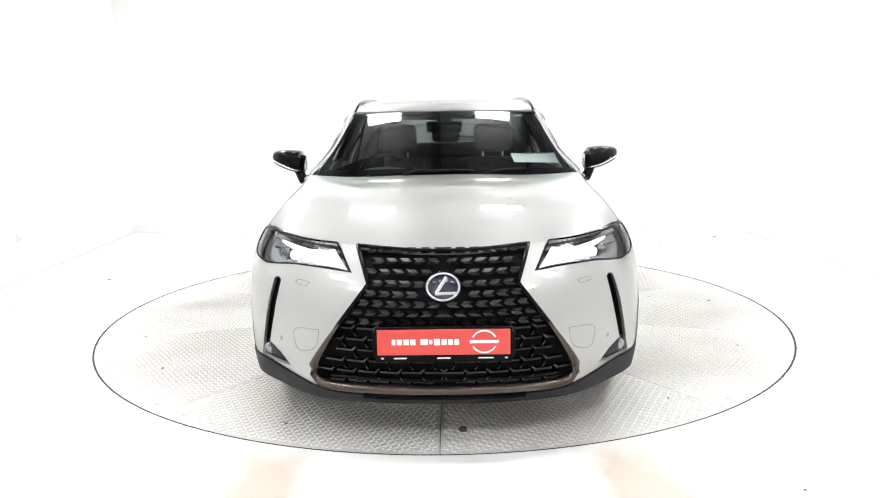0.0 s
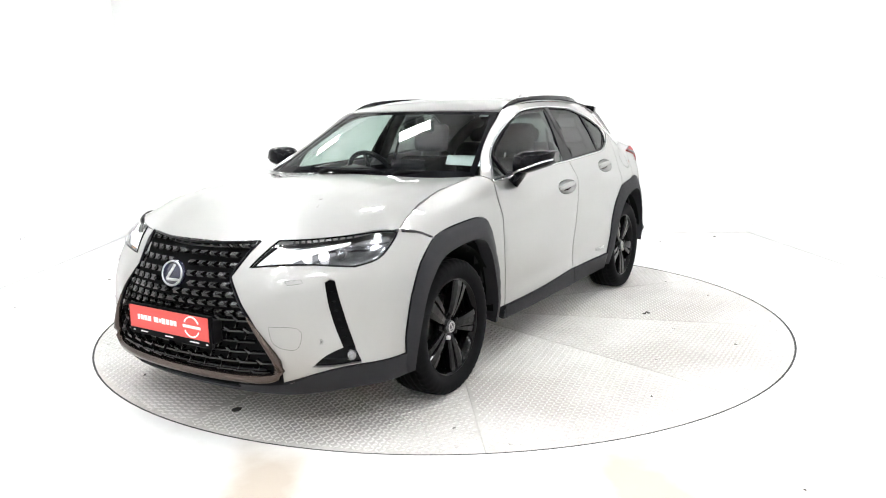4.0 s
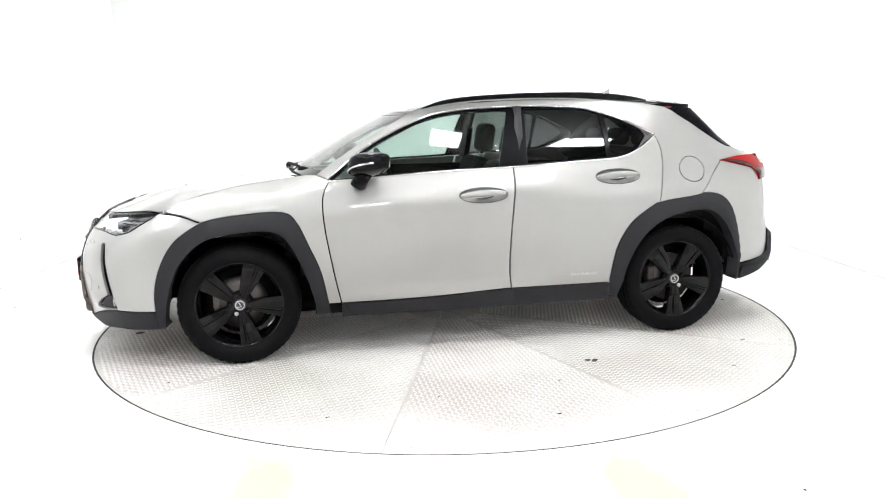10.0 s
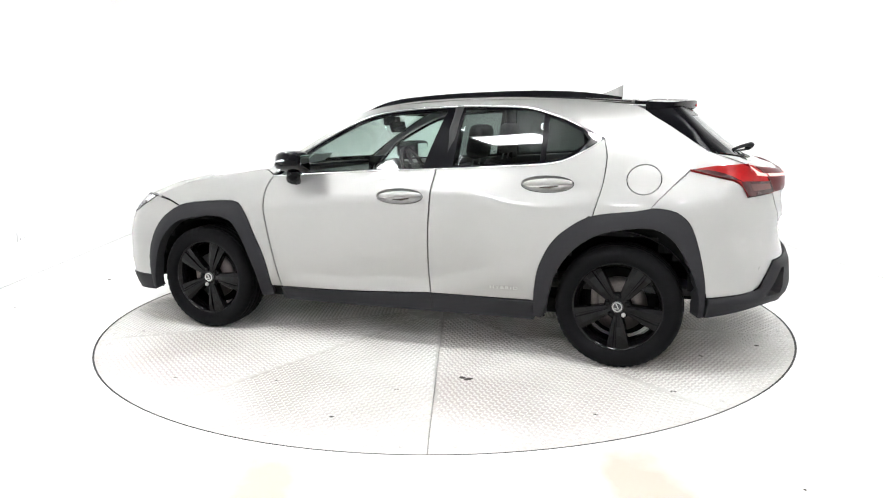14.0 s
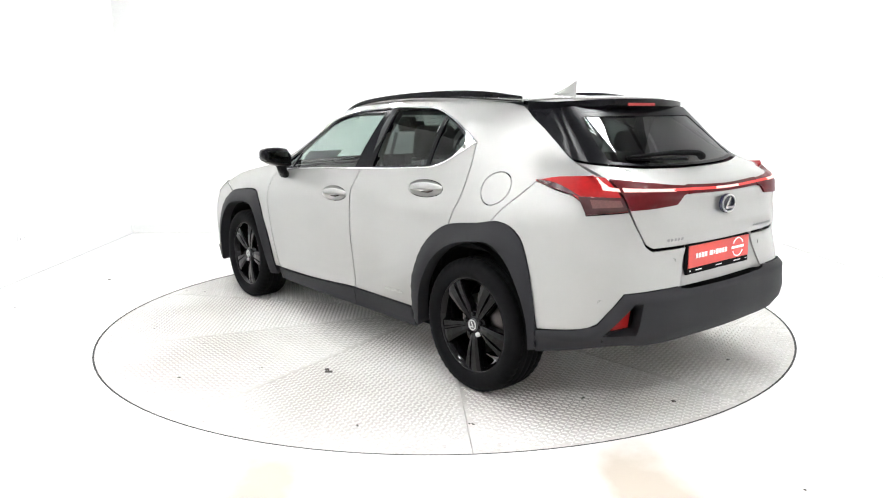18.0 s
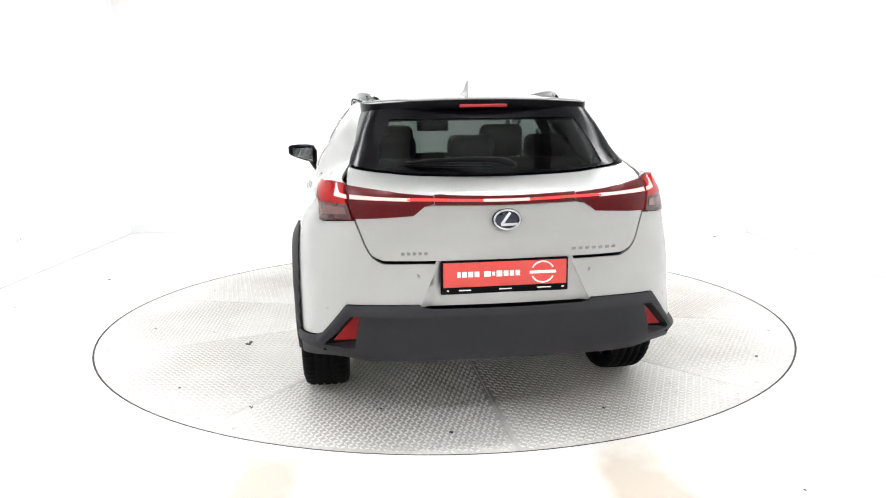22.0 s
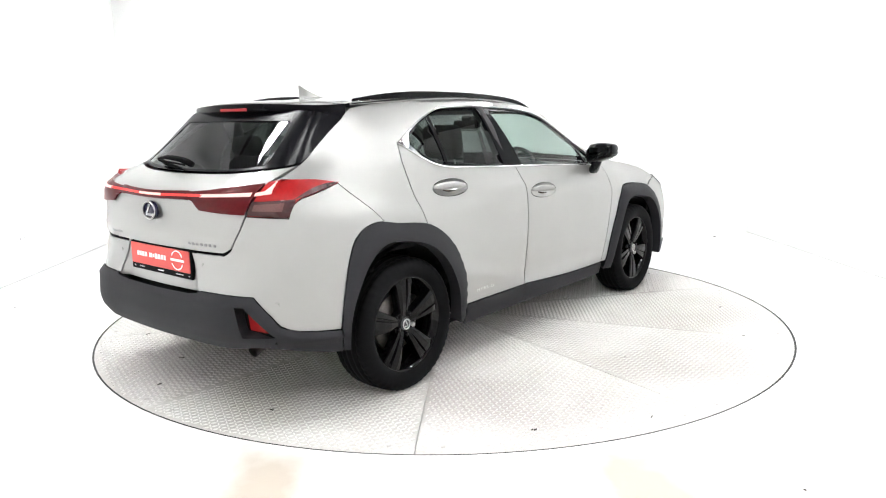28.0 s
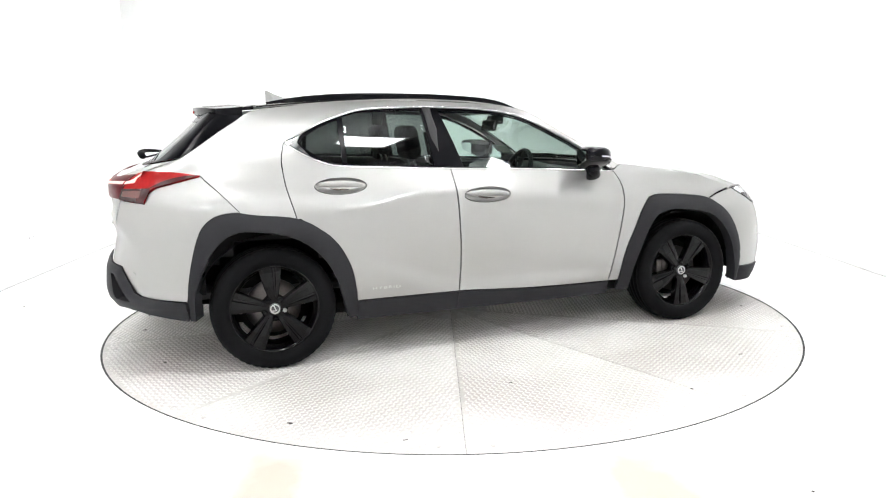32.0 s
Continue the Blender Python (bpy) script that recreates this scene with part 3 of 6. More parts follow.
def panel(name, outline, place, material, parent, holes=(), step=0.04, depth=0.014, lift=0.0, gap=0.0038, label="", both=True, core=(0, 0, 0.7), sides=(1, -1)):
    """A sheet panel on a surface: place maps rows of two numbers to points. It has turned-in edges; both: also its mirror image."""
    if gap:
        outline = inset(outline, gap)
        holes = [inset(h, -gap) for h in holes]
    v2, f = fill(outline, holes, step)
    v = np.asarray(place(v2))
    nf = np.cross(v[f[:, 1]] - v[f[:, 0]], v[f[:, 2]] - v[f[:, 0]])
    if np.sum(nf * (v[f].mean(axis=1) - np.array(core))) < 0:
        f, nf = f[:, ::-1], -nf
    nv = np.zeros_like(v)
    for k in range(3):
        np.add.at(nv, f[:, k], nf)
    nv /= np.linalg.norm(nv, axis=1)[:, None] + 1e-12
    v = v + nv * lift
    faces = [tuple(t) for t in f]
    verts = [tuple(p) for p in v]
    if depth:
        seen = {}
        for t in faces:
            for a, b in ((t[0], t[1]), (t[1], t[2]), (t[2], t[0])):
                seen[(a, b)] = seen.get((a, b), 0) + 1
        rim = [(a, b) for a, b in seen if (b, a) not in seen]
        idx = {}
        for a, b in rim:
            for k in (a, b):
                if k not in idx:
                    idx[k] = len(verts)
                    verts += [tuple(v[k] - nv[k] * 0.0006), tuple(v[k] - nv[k] * depth)]
        for a, b in rim:
            faces.append((idx[b], idx[a], idx[a] + 1, idx[b] + 1))
    obs = []
    for sign in (sides if both else (1,)):
        vs = [(p[0], p[1] * sign, p[2]) for p in verts]
        fs = faces if sign > 0 else [t[::-1] for t in faces]
        par = parent[0 if sign > 0 else 1] if isinstance(parent, (list, tuple)) else parent
        obs.append(put(name, vs, fs, material, par, label, smooth=True))
    return obs if both else obs[0]


# outlines in the side view
HOOD_CUT = [(1.70, 0.874), (1.482, 0.956), (1.279, 0.999), (1.068, 1.029), (0.93, 1.048)]
CUT_FRONT = [(0.802, 1.009), (0.839, 0.923), (0.836, 0.759), (0.79, 0.476), (0.757, 0.316)]
CUT_MID = [(-0.277, 1.052), (-0.249, 0.727), (-0.241, 0.495), (-0.252, 0.343)]
CUT_REAR = [(-1.215, 1.231), (-1.237, 1.131), (-1.226, 1.004), (-1.181, 0.824)]
ARCH_F = [(0.819, 0.255), (0.868, 0.505), (0.925, 0.650), (0.990, 0.795), (1.07, 0.852), (1.342, 0.840), (1.495, 0.812), (1.632, 0.720),
          (1.718, 0.585), (1.758, 0.430), (1.745, 0.235)]
ARCH_F_IN = [(1.712, 0.245), (1.698, 0.37), (1.655, 0.52), (1.588, 0.632), (1.468, 0.722), (1.241, 0.757), (1.099, 0.742), (1.021, 0.66), (0.957, 0.51), (0.915, 0.385), (0.895, 0.255)]
ARCH_R = [(-0.866, 0.257), (-0.870, 0.38), (-0.905, 0.56), (-1.0, 0.715), (-1.163, 0.826), (-1.40, 0.862), (-1.514, 0.878), (-1.625, 0.846), (-1.700, 0.740),
          (-1.757, 0.50), (-1.755, 0.317)]
ARCH_R_IN = [(-1.730, 0.317), (-1.728, 0.44), (-1.682, 0.58), (-1.603, 0.707), (-1.49, 0.777), (-1.285, 0.757), (-1.151, 0.70), (-1.044, 0.60), (-0.973, 0.465), (-0.944, 0.35), (-0.915, 0.257)]
BELT_F = [(0.802, 1.009), (0.549, 1.030), (-0.277, 1.064)]
BELT_R = [(-0.277, 1.064), (-0.70, 1.084), (-0.948, 1.102), (-1.075, 1.146), (-1.215, 1.231)]
LIGHT_TOP = [(-1.215, 1.231), (-1.10, 1.288), (-0.972, 1.345), (-0.773, 1.402), (-0.55, 1.415), (-0.335, 1.417), (0.025, 1.397), (0.26, 1.345), (0.569, 1.195), (0.802, 1.021)]
FIN = [(-1.408, 1.381), (-1.505, 1.316), (-1.645, 1.223), (-1.761, 1.152)]
SILL_TOP = [(0.757, 0.316), (0.233, 0.322), (-0.23, 0.344), (-0.872, 0.349)]


def cut(line, lo, hi):
    """The stretch of a line between two of its points."""
    return line[lo:hi + 1] if lo <= hi else line[hi:lo + 1][::-1]


def arch_from(line, z):
    """The leading part of an arch from a height on its first leg."""
    a, b = line[0], line[1]
    t = (z - a[1]) / (b[1] - a[1])
    return [(a[0] + (b[0] - a[0]) * t, z)] + line[1:]


def S(line):
    return side(*line)


def oval(x, z, a, b, n=28):
    """An oval on the side of the car, in skin coordinates."""
    return S([(x + a * math.cos(2 * math.pi * k / n), z + b * math.sin(2 * math.pi * k / n)) for k in range(n)])


FLAP = oval(-1.433, 1.020, 0.088, 0.076, 36)
GRIPS = [(-0.077, 0.909, 0.142, 0.042), (-0.928, 0.990, 0.142, 0.042)]
BOWLS = [oval(*g) for g in GRIPS]


LAMP_GREY = plain("lamp_reflector_grey", (0.27, 0.27, 0.28), rough=0.16, metal=0.9, grain=0.1, scale=40)


def body_panels():
    sk = skin
    # front wing
    panel("front_wing", loop_of(S(HOOD_CUT), S([(0.93, 1.048), (0.87, 1.046), (0.812, 1.022)]), S([(0.812, 1.022)] + CUT_FRONT), S([(0.757, 0.316), (0.827, 0.316)]),
                                S(cut(arch_from(ARCH_F, 0.316), 0, 6)), S([(1.495, 0.812), (1.60, 0.852), (1.70, 0.874)])), sk, PAINT, car)
    front_doors = panel("front_door", loop_of(S(BELT_F), S(CUT_MID), S(cut(SILL_TOP, 2, 0)[0:1] + [(0.233, 0.322), (0.757, 0.316)]), S(CUT_FRONT[::-1])), sk, PAINT, car, holes=[BOWLS[0]], step=0.026)
    rear_doors = panel("rear_door", loop_of(S(BELT_R), S(CUT_REAR), S(cut(arch_from(ARCH_R, 0.349), 4, 0)), S([(-0.876, 0.349), (-0.252, 0.343)]), S(CUT_MID[::-1])), sk, PAINT, car, holes=[BOWLS[1]], step=0.026)
    # side frame: windscreen pillar, roof edge and rear quarter in one pressing
    frame_loop = loop_of(S([(0.87, 1.046), (0.80, 1.092), (0.585, 1.225), (0.40, 1.333), (0.285, 1.392), (0.10, 1.426), (-0.15, 1.443), (-0.5, 1.456), (-0.9, 1.451), (-1.2, 1.428), (-1.36, 1.405)]),
                                S([(-1.36, 1.405), (-1.408, 1.381)]), S(FIN), S([(-1.761, 1.152)]) + tail((0.640, 1.085)), tail((0.640, 1.085), (0.69, 1.094)),
                                tail((0.69, 1.094)) + S([(-1.78, 1.088), (-1.655, 1.068)]),
                                S([(-1.655, 1.068), (-1.56, 0.97), (-1.453, 0.854)]), S([(-1.453, 0.854), (-1.40, 0.845), (-1.163, 0.814)]), S(CUT_REAR[::-1]), S(LIGHT_TOP), S([(0.802, 1.021), (0.87, 1.046)]))
    panel("side_frame", frame_loop, sk, PAINT, car, gap=0.002, holes=[FLAP], sides=(1,), step=0.03)
    panel("side_frame", frame_loop, sk, PAINT, car, gap=0.002, sides=(-1,), step=0.03)
    # sill and arch claddings
    panel("side_sill", loop_of(S(SILL_TOP), S([(-0.872, 0.349), (-0.872, 0.235)]), S([(-0.872, 0.235), (0.757, 0.235)]), S([(0.757, 0.235), (0.757, 0.316)])), sk, CLAD, car, lift=0.010, depth=0.05,
          label="charcoal plastic sill cover")
    for sign in (1, -1):
        for cut_line in ([(-0.252, 0.347), (-0.262, 0.300), (-0.268, 0.236)], [(0.757, 0.318), (0.735, 0.275), (0.712, 0.236)]):
            part("sill_joint", tube_bm([(x, (y + 0.0102) * sign, z) for x, y, z in skin(np.array(S(smooth_line(cut_line, 0.02))))], 0.0022, 5), JOINT, car, "dark joint across the sill cover")

    def flare(outer, inner, most):
        a, b = np.array(smooth_line(S(outer), 0.02)), np.array(smooth_line(S(inner), 0.02))

        def place(q):
            do = np.min(np.linalg.norm(q[:, None] - a[None], axis=2), axis=1)
            di = np.min(np.linalg.norm(q[:, None] - b[None], axis=2), axis=1)
            t = do / (do + di + 1e-6)
            p = skin(q)
            p[:, 1] += 0.004 + (most - 0.004) * np.sin(0.5 * np.pi * np.clip(t * 1.25, 0, 1))
            return p
        return place
    panel("arch_cladding", loop_of(S(ARCH_F), S([ARCH_F[-1], ARCH_F_IN[0]]), S(ARCH_F_IN), S([ARCH_F_IN[-1], ARCH_F[0]])), flare(ARCH_F, ARCH_F_IN, 0.028), CLAD, car, depth=0.07, step=0.03, gap=0,
          label="charcoal plastic wheel arch cladding")
    panel("arch_cladding", loop_of(S(ARCH_R), S([ARCH_R[-1], ARCH_R_IN[0]]), S(ARCH_R_IN), S([ARCH_R_IN[-1], ARCH_R[0]])), flare(ARCH_R, ARCH_R_IN, 0.026), CLAD, car, depth=0.07, step=0.03, gap=0,
          label="charcoal plastic wheel arch cladding")
    return front_doors, rear_doors


front_doors, rear_doors = body_panels()

# outlines in the front view (out, height)


def front_panels():
    sk = skin
    lamp_low = nose((0.375, 0.745), (0.50, 0.757)) + nose((0.62, 0.760), (0.70, 0.753), (0.765, 0.748))
    lamp_back = nose((0.765, 0.748)) + S([(1.87, 0.772), (1.79, 0.818), (1.71, 0.868)])
    vent = loop_of(nose((0.686, 0.690), (0.698, 0.699), (0.713, 0.693)), nose((0.713, 0.693), (0.752, 0.56), (0.785, 0.405)), nose((0.785, 0.405), (0.757, 0.400)), nose((0.757, 0.400), (0.716, 0.57), (0.686, 0.690)))
    fog = loop_of(nose((0.655, 0.340), (0.70, 0.385), (0.748, 0.412)), nose((0.748, 0.412), (0.778, 0.414), (0.788, 0.390)), nose((0.788, 0.390), (0.797, 0.348)), nose((0.797, 0.348), (0.72, 0.337), (0.655, 0.340)))
    panel("front_bumper", loop_of(nose((0.35, 0.842), (0.435, 0.848)), nose((0.435, 0.848), (0.375, 0.745)), lamp_low, lamp_back,
                                  S([(1.71, 0.868), (1.60, 0.848), (1.495, 0.808)]), S(ARCH_F[6:10] + [(1.752, 0.335)]), S([(1.752, 0.335)]) + nose((0.79, 0.335), (0.70, 0.318), (0.60, 0.285), (0.53, 0.262)),
                                  nose((0.53, 0.262), (0.545, 0.36)), nose((0.545, 0.36), (0.42, 0.55), (0.300, 0.705)), nose((0.300, 0.705), (0.35, 0.842))),
          sk, PAINT, car, holes=[vent, fog], step=0.035)
    panel("bumper_vent", vent, sk, DARK, car, lift=-0.026, depth=0.0, gap=-0.006, step=0.03, label="black slotted air curtain vent")
    panel("fog_lamp_recess", fog, sk, GLOSS, car, lift=-0.014, depth=0.0, gap=-0.004, step=0.03, label="gloss black fog lamp surround")
    panel("front_lip", loop_of(S([(1.742, 0.335), (1.735, 0.238)]), S([(1.735, 0.238)]) + nose((0.78, 0.232), (0.6, 0.208), (0.3, 0.198), (0.0, 0.196)), nose((0.0, 0.196), (0.0, 0.25)),
                               nose((0.0, 0.245), (0.3, 0.247), (0.53, 0.262), (0.60, 0.285), (0.70, 0.318), (0.79, 0.335)), nose((0.79, 0.335)) + S([(1.742, 0.335)])),
          sk, CLAD, car, lift=0.008, depth=0.05, gap=0.0, label="charcoal plastic front lip")
    lamps = panel("headlamp", loop_of(nose((0.44, 0.846), (0.56, 0.852), (0.66, 0.860)), nose((0.66, 0.860)) + S([(1.80, 0.872), (1.71, 0.868)]), lamp_back[::-1], lamp_low[::-1], nose((0.375, 0.745), (0.44, 0.846))),
                  sk, GLASS_LENS, car, depth=0.02, gap=0.003, label="slim lit headlamp with clear lens")
    for sign, lamp in zip((1, -1), lamps):
        edge = loop_of(nose((0.44, 0.846), (0.56, 0.852), (0.66, 0.860)), nose((0.66, 0.860)) + S([(1.80, 0.872), (1.71, 0.868)]), lamp_back[::-1], lamp_low[::-1], nose((0.375, 0.745), (0.44, 0.846)))
        part("lamp_edge", tube_bm([(x, y * sign, z) for x, y, z in skin(np.array(edge))], 0.0042, 6, closed=True), GLOSS, lamp, "black edge of the headlamp", smooth=True)
    panel("lamp_housing", loop_of(nose((0.44, 0.846), (0.56, 0.852), (0.66, 0.860)), nose((0.66, 0.860)) + S([(1.80, 0.872), (1.71, 0.868)]), lamp_back[::-1], lamp_low[::-1], nose((0.375, 0.745), (0.44, 0.846))),
          sk, LAMP_GREY, lamps, depth=0.0, lift=-0.045, gap=-0.02, label="dark lamp housing")
    return lamps


headlamps = front_panels()


# ---- bonnet, windscreen and roof, seen from above as (forward, out) ----
def curve1(xs, ys):
    """A smooth function through a few knots."""
    xs, ys = np.array(xs, float), np.array(ys, float)
    fine = np.linspace(xs[0], xs[-1], 400)
    d = np.gradient(ys, xs)
    i = np.clip(np.searchsorted(xs, fine, "right") - 1, 0, len(xs) - 2)
    h = xs[i + 1] - xs[i]
    t = (fine - xs[i]) / h
    v = (2 * t ** 3 - 3 * t * t + 1) * ys[i] + (t ** 3 - 2 * t * t + t) * h * d[i] + (3 * t * t - 2 * t ** 3) * ys[i + 1] + (t ** 3 - t * t) * h * d[i + 1]
    return lambda x: np.interp(x, fine, v)


HOOD_X = curve1([0, 0.15, 0.34, 0.50, 0.60, 0.70, 0.765, 0.80], [2.126, 2.118, 2.073, 2.010, 1.95, 1.868, 1.775, 1.69])
HOOD_Z = curve1([0, 0.15, 0.34, 0.50, 0.60, 0.70, 0.765, 0.80], [0.817, 0.821, 0.834, 0.847, 0.856, 0.866, 0.872, 0.875])
HOOD_DROP = curve1([-0.1, 0, 0.31, 0.61, 0.78, 0.9, 1.0, 1.1], [-0.02, 0, 0.085, 0.325, 0.580, 0.805, 1.0, 1.25])


def hood_place(q):
    x, y = q[:, 0], np.abs(q[:, 1])
    xf, zf = HOOD_X(y), HOOD_Z(y)
    t = (x - 0.93) / (xf - 0.93)
    zr = 1.048 - 0.004 * (y / 0.7) ** 2
    ridge = -0.010 * np.exp(-((y - 0.50) / 0.22) ** 2) * np.clip(1.1 - t, 0, 1) + 0.005 * np.exp(-((y - 0.45 - 0.05 * (1 - t)) / 0.05) ** 2) * np.clip(1.05 - t, 0, 1) ** 0.7 * np.clip(t * 3, 0, 1)
    z = zr + (zf - zr) * HOOD_DROP(t) + ridge
    ye = np.interp(x, EDGE_X, EDGE_Y)
    te = (x - 0.93) / (HOOD_X(ye) - 0.93)
    side_z = np.interp(x, [p[0] for p in HOOD_CUT[::-1]], [p[1] for p in HOOD_CUT[::-1]])
    edge_z = 1.044 + (HOOD_Z(ye) - 1.044) * HOOD_DROP(te)
    return np.c_[x, q[:, 1], z + np.where(x < 1.71, side_z - edge_z, 0) * np.clip(y / ye, 0, 1) ** 5]


CUT_LINE = skin(np.array(S(smooth_line(HOOD_CUT, 0.05)[::-1])))
EDGE_X, EDGE_Y = CUT_LINE[:, 0], CUT_LINE[:, 1]


ROOF_Z = curve1([-1.75, -1.5, -1.2, -0.9, -0.6, -0.3, 0.0, 0.2, 0.35], [1.420, 1.443, 1.466, 1.486, 1.497, 1.494, 1.475, 1.443, 1.398])


def roof_place(q):
    x, y = q[:, 0], np.abs(q[:, 1])
    return np.c_[x, q[:, 1], ROOF_Z(x) - 0.026 * (y / 0.57) ** 2.2]


def screen_base(y):
    return 1.0 - 0.125 * (np.abs(y) / 0.73) ** 2.2


def screen_head(y):
    return 0.352 - 0.067 * (np.abs(y) / 0.56) ** 2


def screen_place(q):
    """Windscreen: (0 at the cowl to 1 at the roof, -1 to 1 across)."""
    u, w = q[:, 0], q[:, 1]
    y = w * (0.728 - 0.160 * u)
    x = screen_base(0.728 * w) * (1 - u) + screen_head(0.565 * w) * u
    z = (1.035 - 0.012 * w * w) * (1 - u) + (1.392 - 0.012 * w * w) * u + 0.05 * u * (1 - u)
    return np.c_[x, y, z]


def top_panels():
    edge = [(float(a), float(b)) for a, b in zip(EDGE_X[::-1], EDGE_Y[::-1])]
    lip = [(min(float(HOOD_X(abs(y))), 1.70) if abs(y) > 0.76 else float(HOOD_X(abs(y))), float(y)) for y in (-EDGE_Y[-1], -0.70, -0.6, -0.5, -0.34, -0.15, 0, 0.15, 0.34, 0.5, 0.6, 0.70, EDGE_Y[-1])]
    rear = [(0.93, float(EDGE_Y[0])), (0.99, 0.45), (1.02, 0.2), (1.025, 0), (1.02, -0.2), (0.99, -0.45), (0.93, -float(EDGE_Y[0]))]
    panel("bonnet", loop_of(lip, edge, rear, [(x, -y) for x, y in edge[::-1]]), hood_place, PAINT, car, both=False, depth=0.02, label="silver bonnet with raised shoulders")
    panel("roof", loop_of([(0.28, 0.568), (0.32, 0.4), (0.345, 0.2), (0.352, 0), (0.345, -0.2), (0.32, -0.4), (0.28, -0.568)], [(0.28, -0.568), (0.0, -0.578), (-0.5, -0.585), (-1.0, -0.565), (-1.33, -0.52)],
                          [(-1.33, -0.52), (-1.43, -0.3), (-1.46, 0), (-1.43, 0.3), (-1.33, 0.52)], [(-1.33, 0.52), (-1.0, 0.565), (-0.5, 0.585), (0.0, 0.578), (0.28, 0.568)]),
          roof_place, PAINT, car, both=False, step=0.05, label="silver roof")
    sq = loop_of([(0, -1), (1, -1)], [(1, -1), (1, 1)], [(1, 1), (0, 1)], [(0, 1), (0, -1)])
    panel("windscreen", sq, screen_place, GLASS_CLEAR, car, both=False, step=0.08, gap=0, depth=0.0, label="clear windscreen reflecting the ceiling lights")
    rim = panel("windscreen_seal", sq, screen_place, GLOSS, car, both=False, step=0.06, gap=0, depth=0.0, lift=0.0015,
                holes=[loop_of([(0.09, -0.955), (0.94, -0.945)], [(0.94, -0.945), (0.94, 0.945)], [(0.94, 0.945), (0.09, 0.955)], [(0.09, 0.955), (0.09, -0.955)])], label="black border of the windscreen")
    # black cowl under the wiper sweep
    def cowl_place(q):
        y = q[:, 1]
        xr, xf = screen_base(y) - 0.01, np.interp(np.abs(y), (0, 0.2, 0.45, 0.74), (1.045, 1.04, 1.01, 0.94))
        return np.c_[xr + (xf - xr) * q[:, 0], y, 1.03 - 0.02 * np.sin(np.pi * q[:, 0]) - 0.012 * (y / 0.7) ** 2]
    panel("cowl", loop_of([(0, -0.74), (1, -0.74)], [(1, -0.74), (1, 0.74)], [(1, 0.74), (0, 0.74)], [(0, 0.74), (0, -0.74)]), cowl_place, DARK, car, both=False, step=0.1, gap=0, depth=0.0, label="black plastic cowl")


top_panels()


# ---- glass of the sides ----
def side_glass():
    sk = skin
    g1 = loop_of(S([(0.765, 1.026), (0.625, 1.038)]), S([(0.625, 1.038), (0.625, 1.142)]), S([(0.625, 1.142), (0.765, 1.026)]))
    g2 = loop_of(S([(0.60, 1.042), (0.2, 1.058), (-0.19, 1.075)]), S([(-0.19, 1.075), (-0.285, 1.392)]), S([(-0.285, 1.392), (0.02, 1.378), (0.24, 1.332), (0.50, 1.21), (0.60, 1.148)]), S([(0.60, 1.148), (0.60, 1.042)]))
    g3 = loop_of(S([(-0.375, 1.085), (-0.70, 1.102), (-0.872, 1.112)]), S([(-0.872, 1.112), (-0.868, 1.368)]), S([(-0.868, 1.368), (-0.75, 1.394), (-0.40, 1.402)]), S([(-0.40, 1.402), (-0.375, 1.085)]))
    g4 = loop_of(S([(-0.905, 1.114), (-1.0, 1.135), (-1.10, 1.20)]), S([(-1.10, 1.20), (-1.13, 1.228), (-1.10, 1.262)]), S([(-1.10, 1.262), (-1.0, 1.315), (-0.905, 1.353)]), S([(-0.905, 1.353), (-0.905, 1.114)]))
    outer = loop_of(S(BELT_F), S(BELT_R), S(LIGHT_TOP), S([(0.802, 1.021), (0.802, 1.009)]))
    panel("window_surround", outer, sk, SATIN, car, holes=[g1, g2, g3, g4], lift=-0.006, gap=0.003, depth=0.012, step=0.05, label="gloss black window surround and pillars")
    for name, g, mat, lab in (("quarter_light", g1, GLASS_SIDE, "small fixed front quarter light"), ("front_window", g2, GLASS_SIDE, "clear front door window"),
                              ("rear_window", g3, GLASS_DARK, "dark privacy glass of the rear door"), ("quarter_window", g4, GLASS_DARK, "dark fixed rear quarter window")):
        def calm(q):
            p = skin(q)
            x, z = p[:, 0] - p[:, 0].mean(), p[:, 2] - p[:, 2].mean()
            a = np.c_[np.ones(len(x)), x, z, x * x, z * z]
            p[:, 1] = a @ np.linalg.lstsq(a, p[:, 1], rcond=None)[0]
            return p
        panel(name, g, calm, mat, car, lift=-0.010, gap=-0.004, depth=0.0, step=0.06, label=lab)
    # bright strip round the windows
    for sign in (1, -1):
        path = smooth_line(S(BELT_F[:1] + [(0.2, 1.046)] + BELT_R), 0.04)[:-1] + smooth_line(S(LIGHT_TOP), 0.04)
        pts = skin(np.array(path))
        part("window_strip", tube_bm([(x, y * sign + 0.004 * sign, z) for x, y, z in pts], 0.0048, 6, closed=True), CHROME, car, "bright metal strip round the side windows", smooth=True)


side_glass()


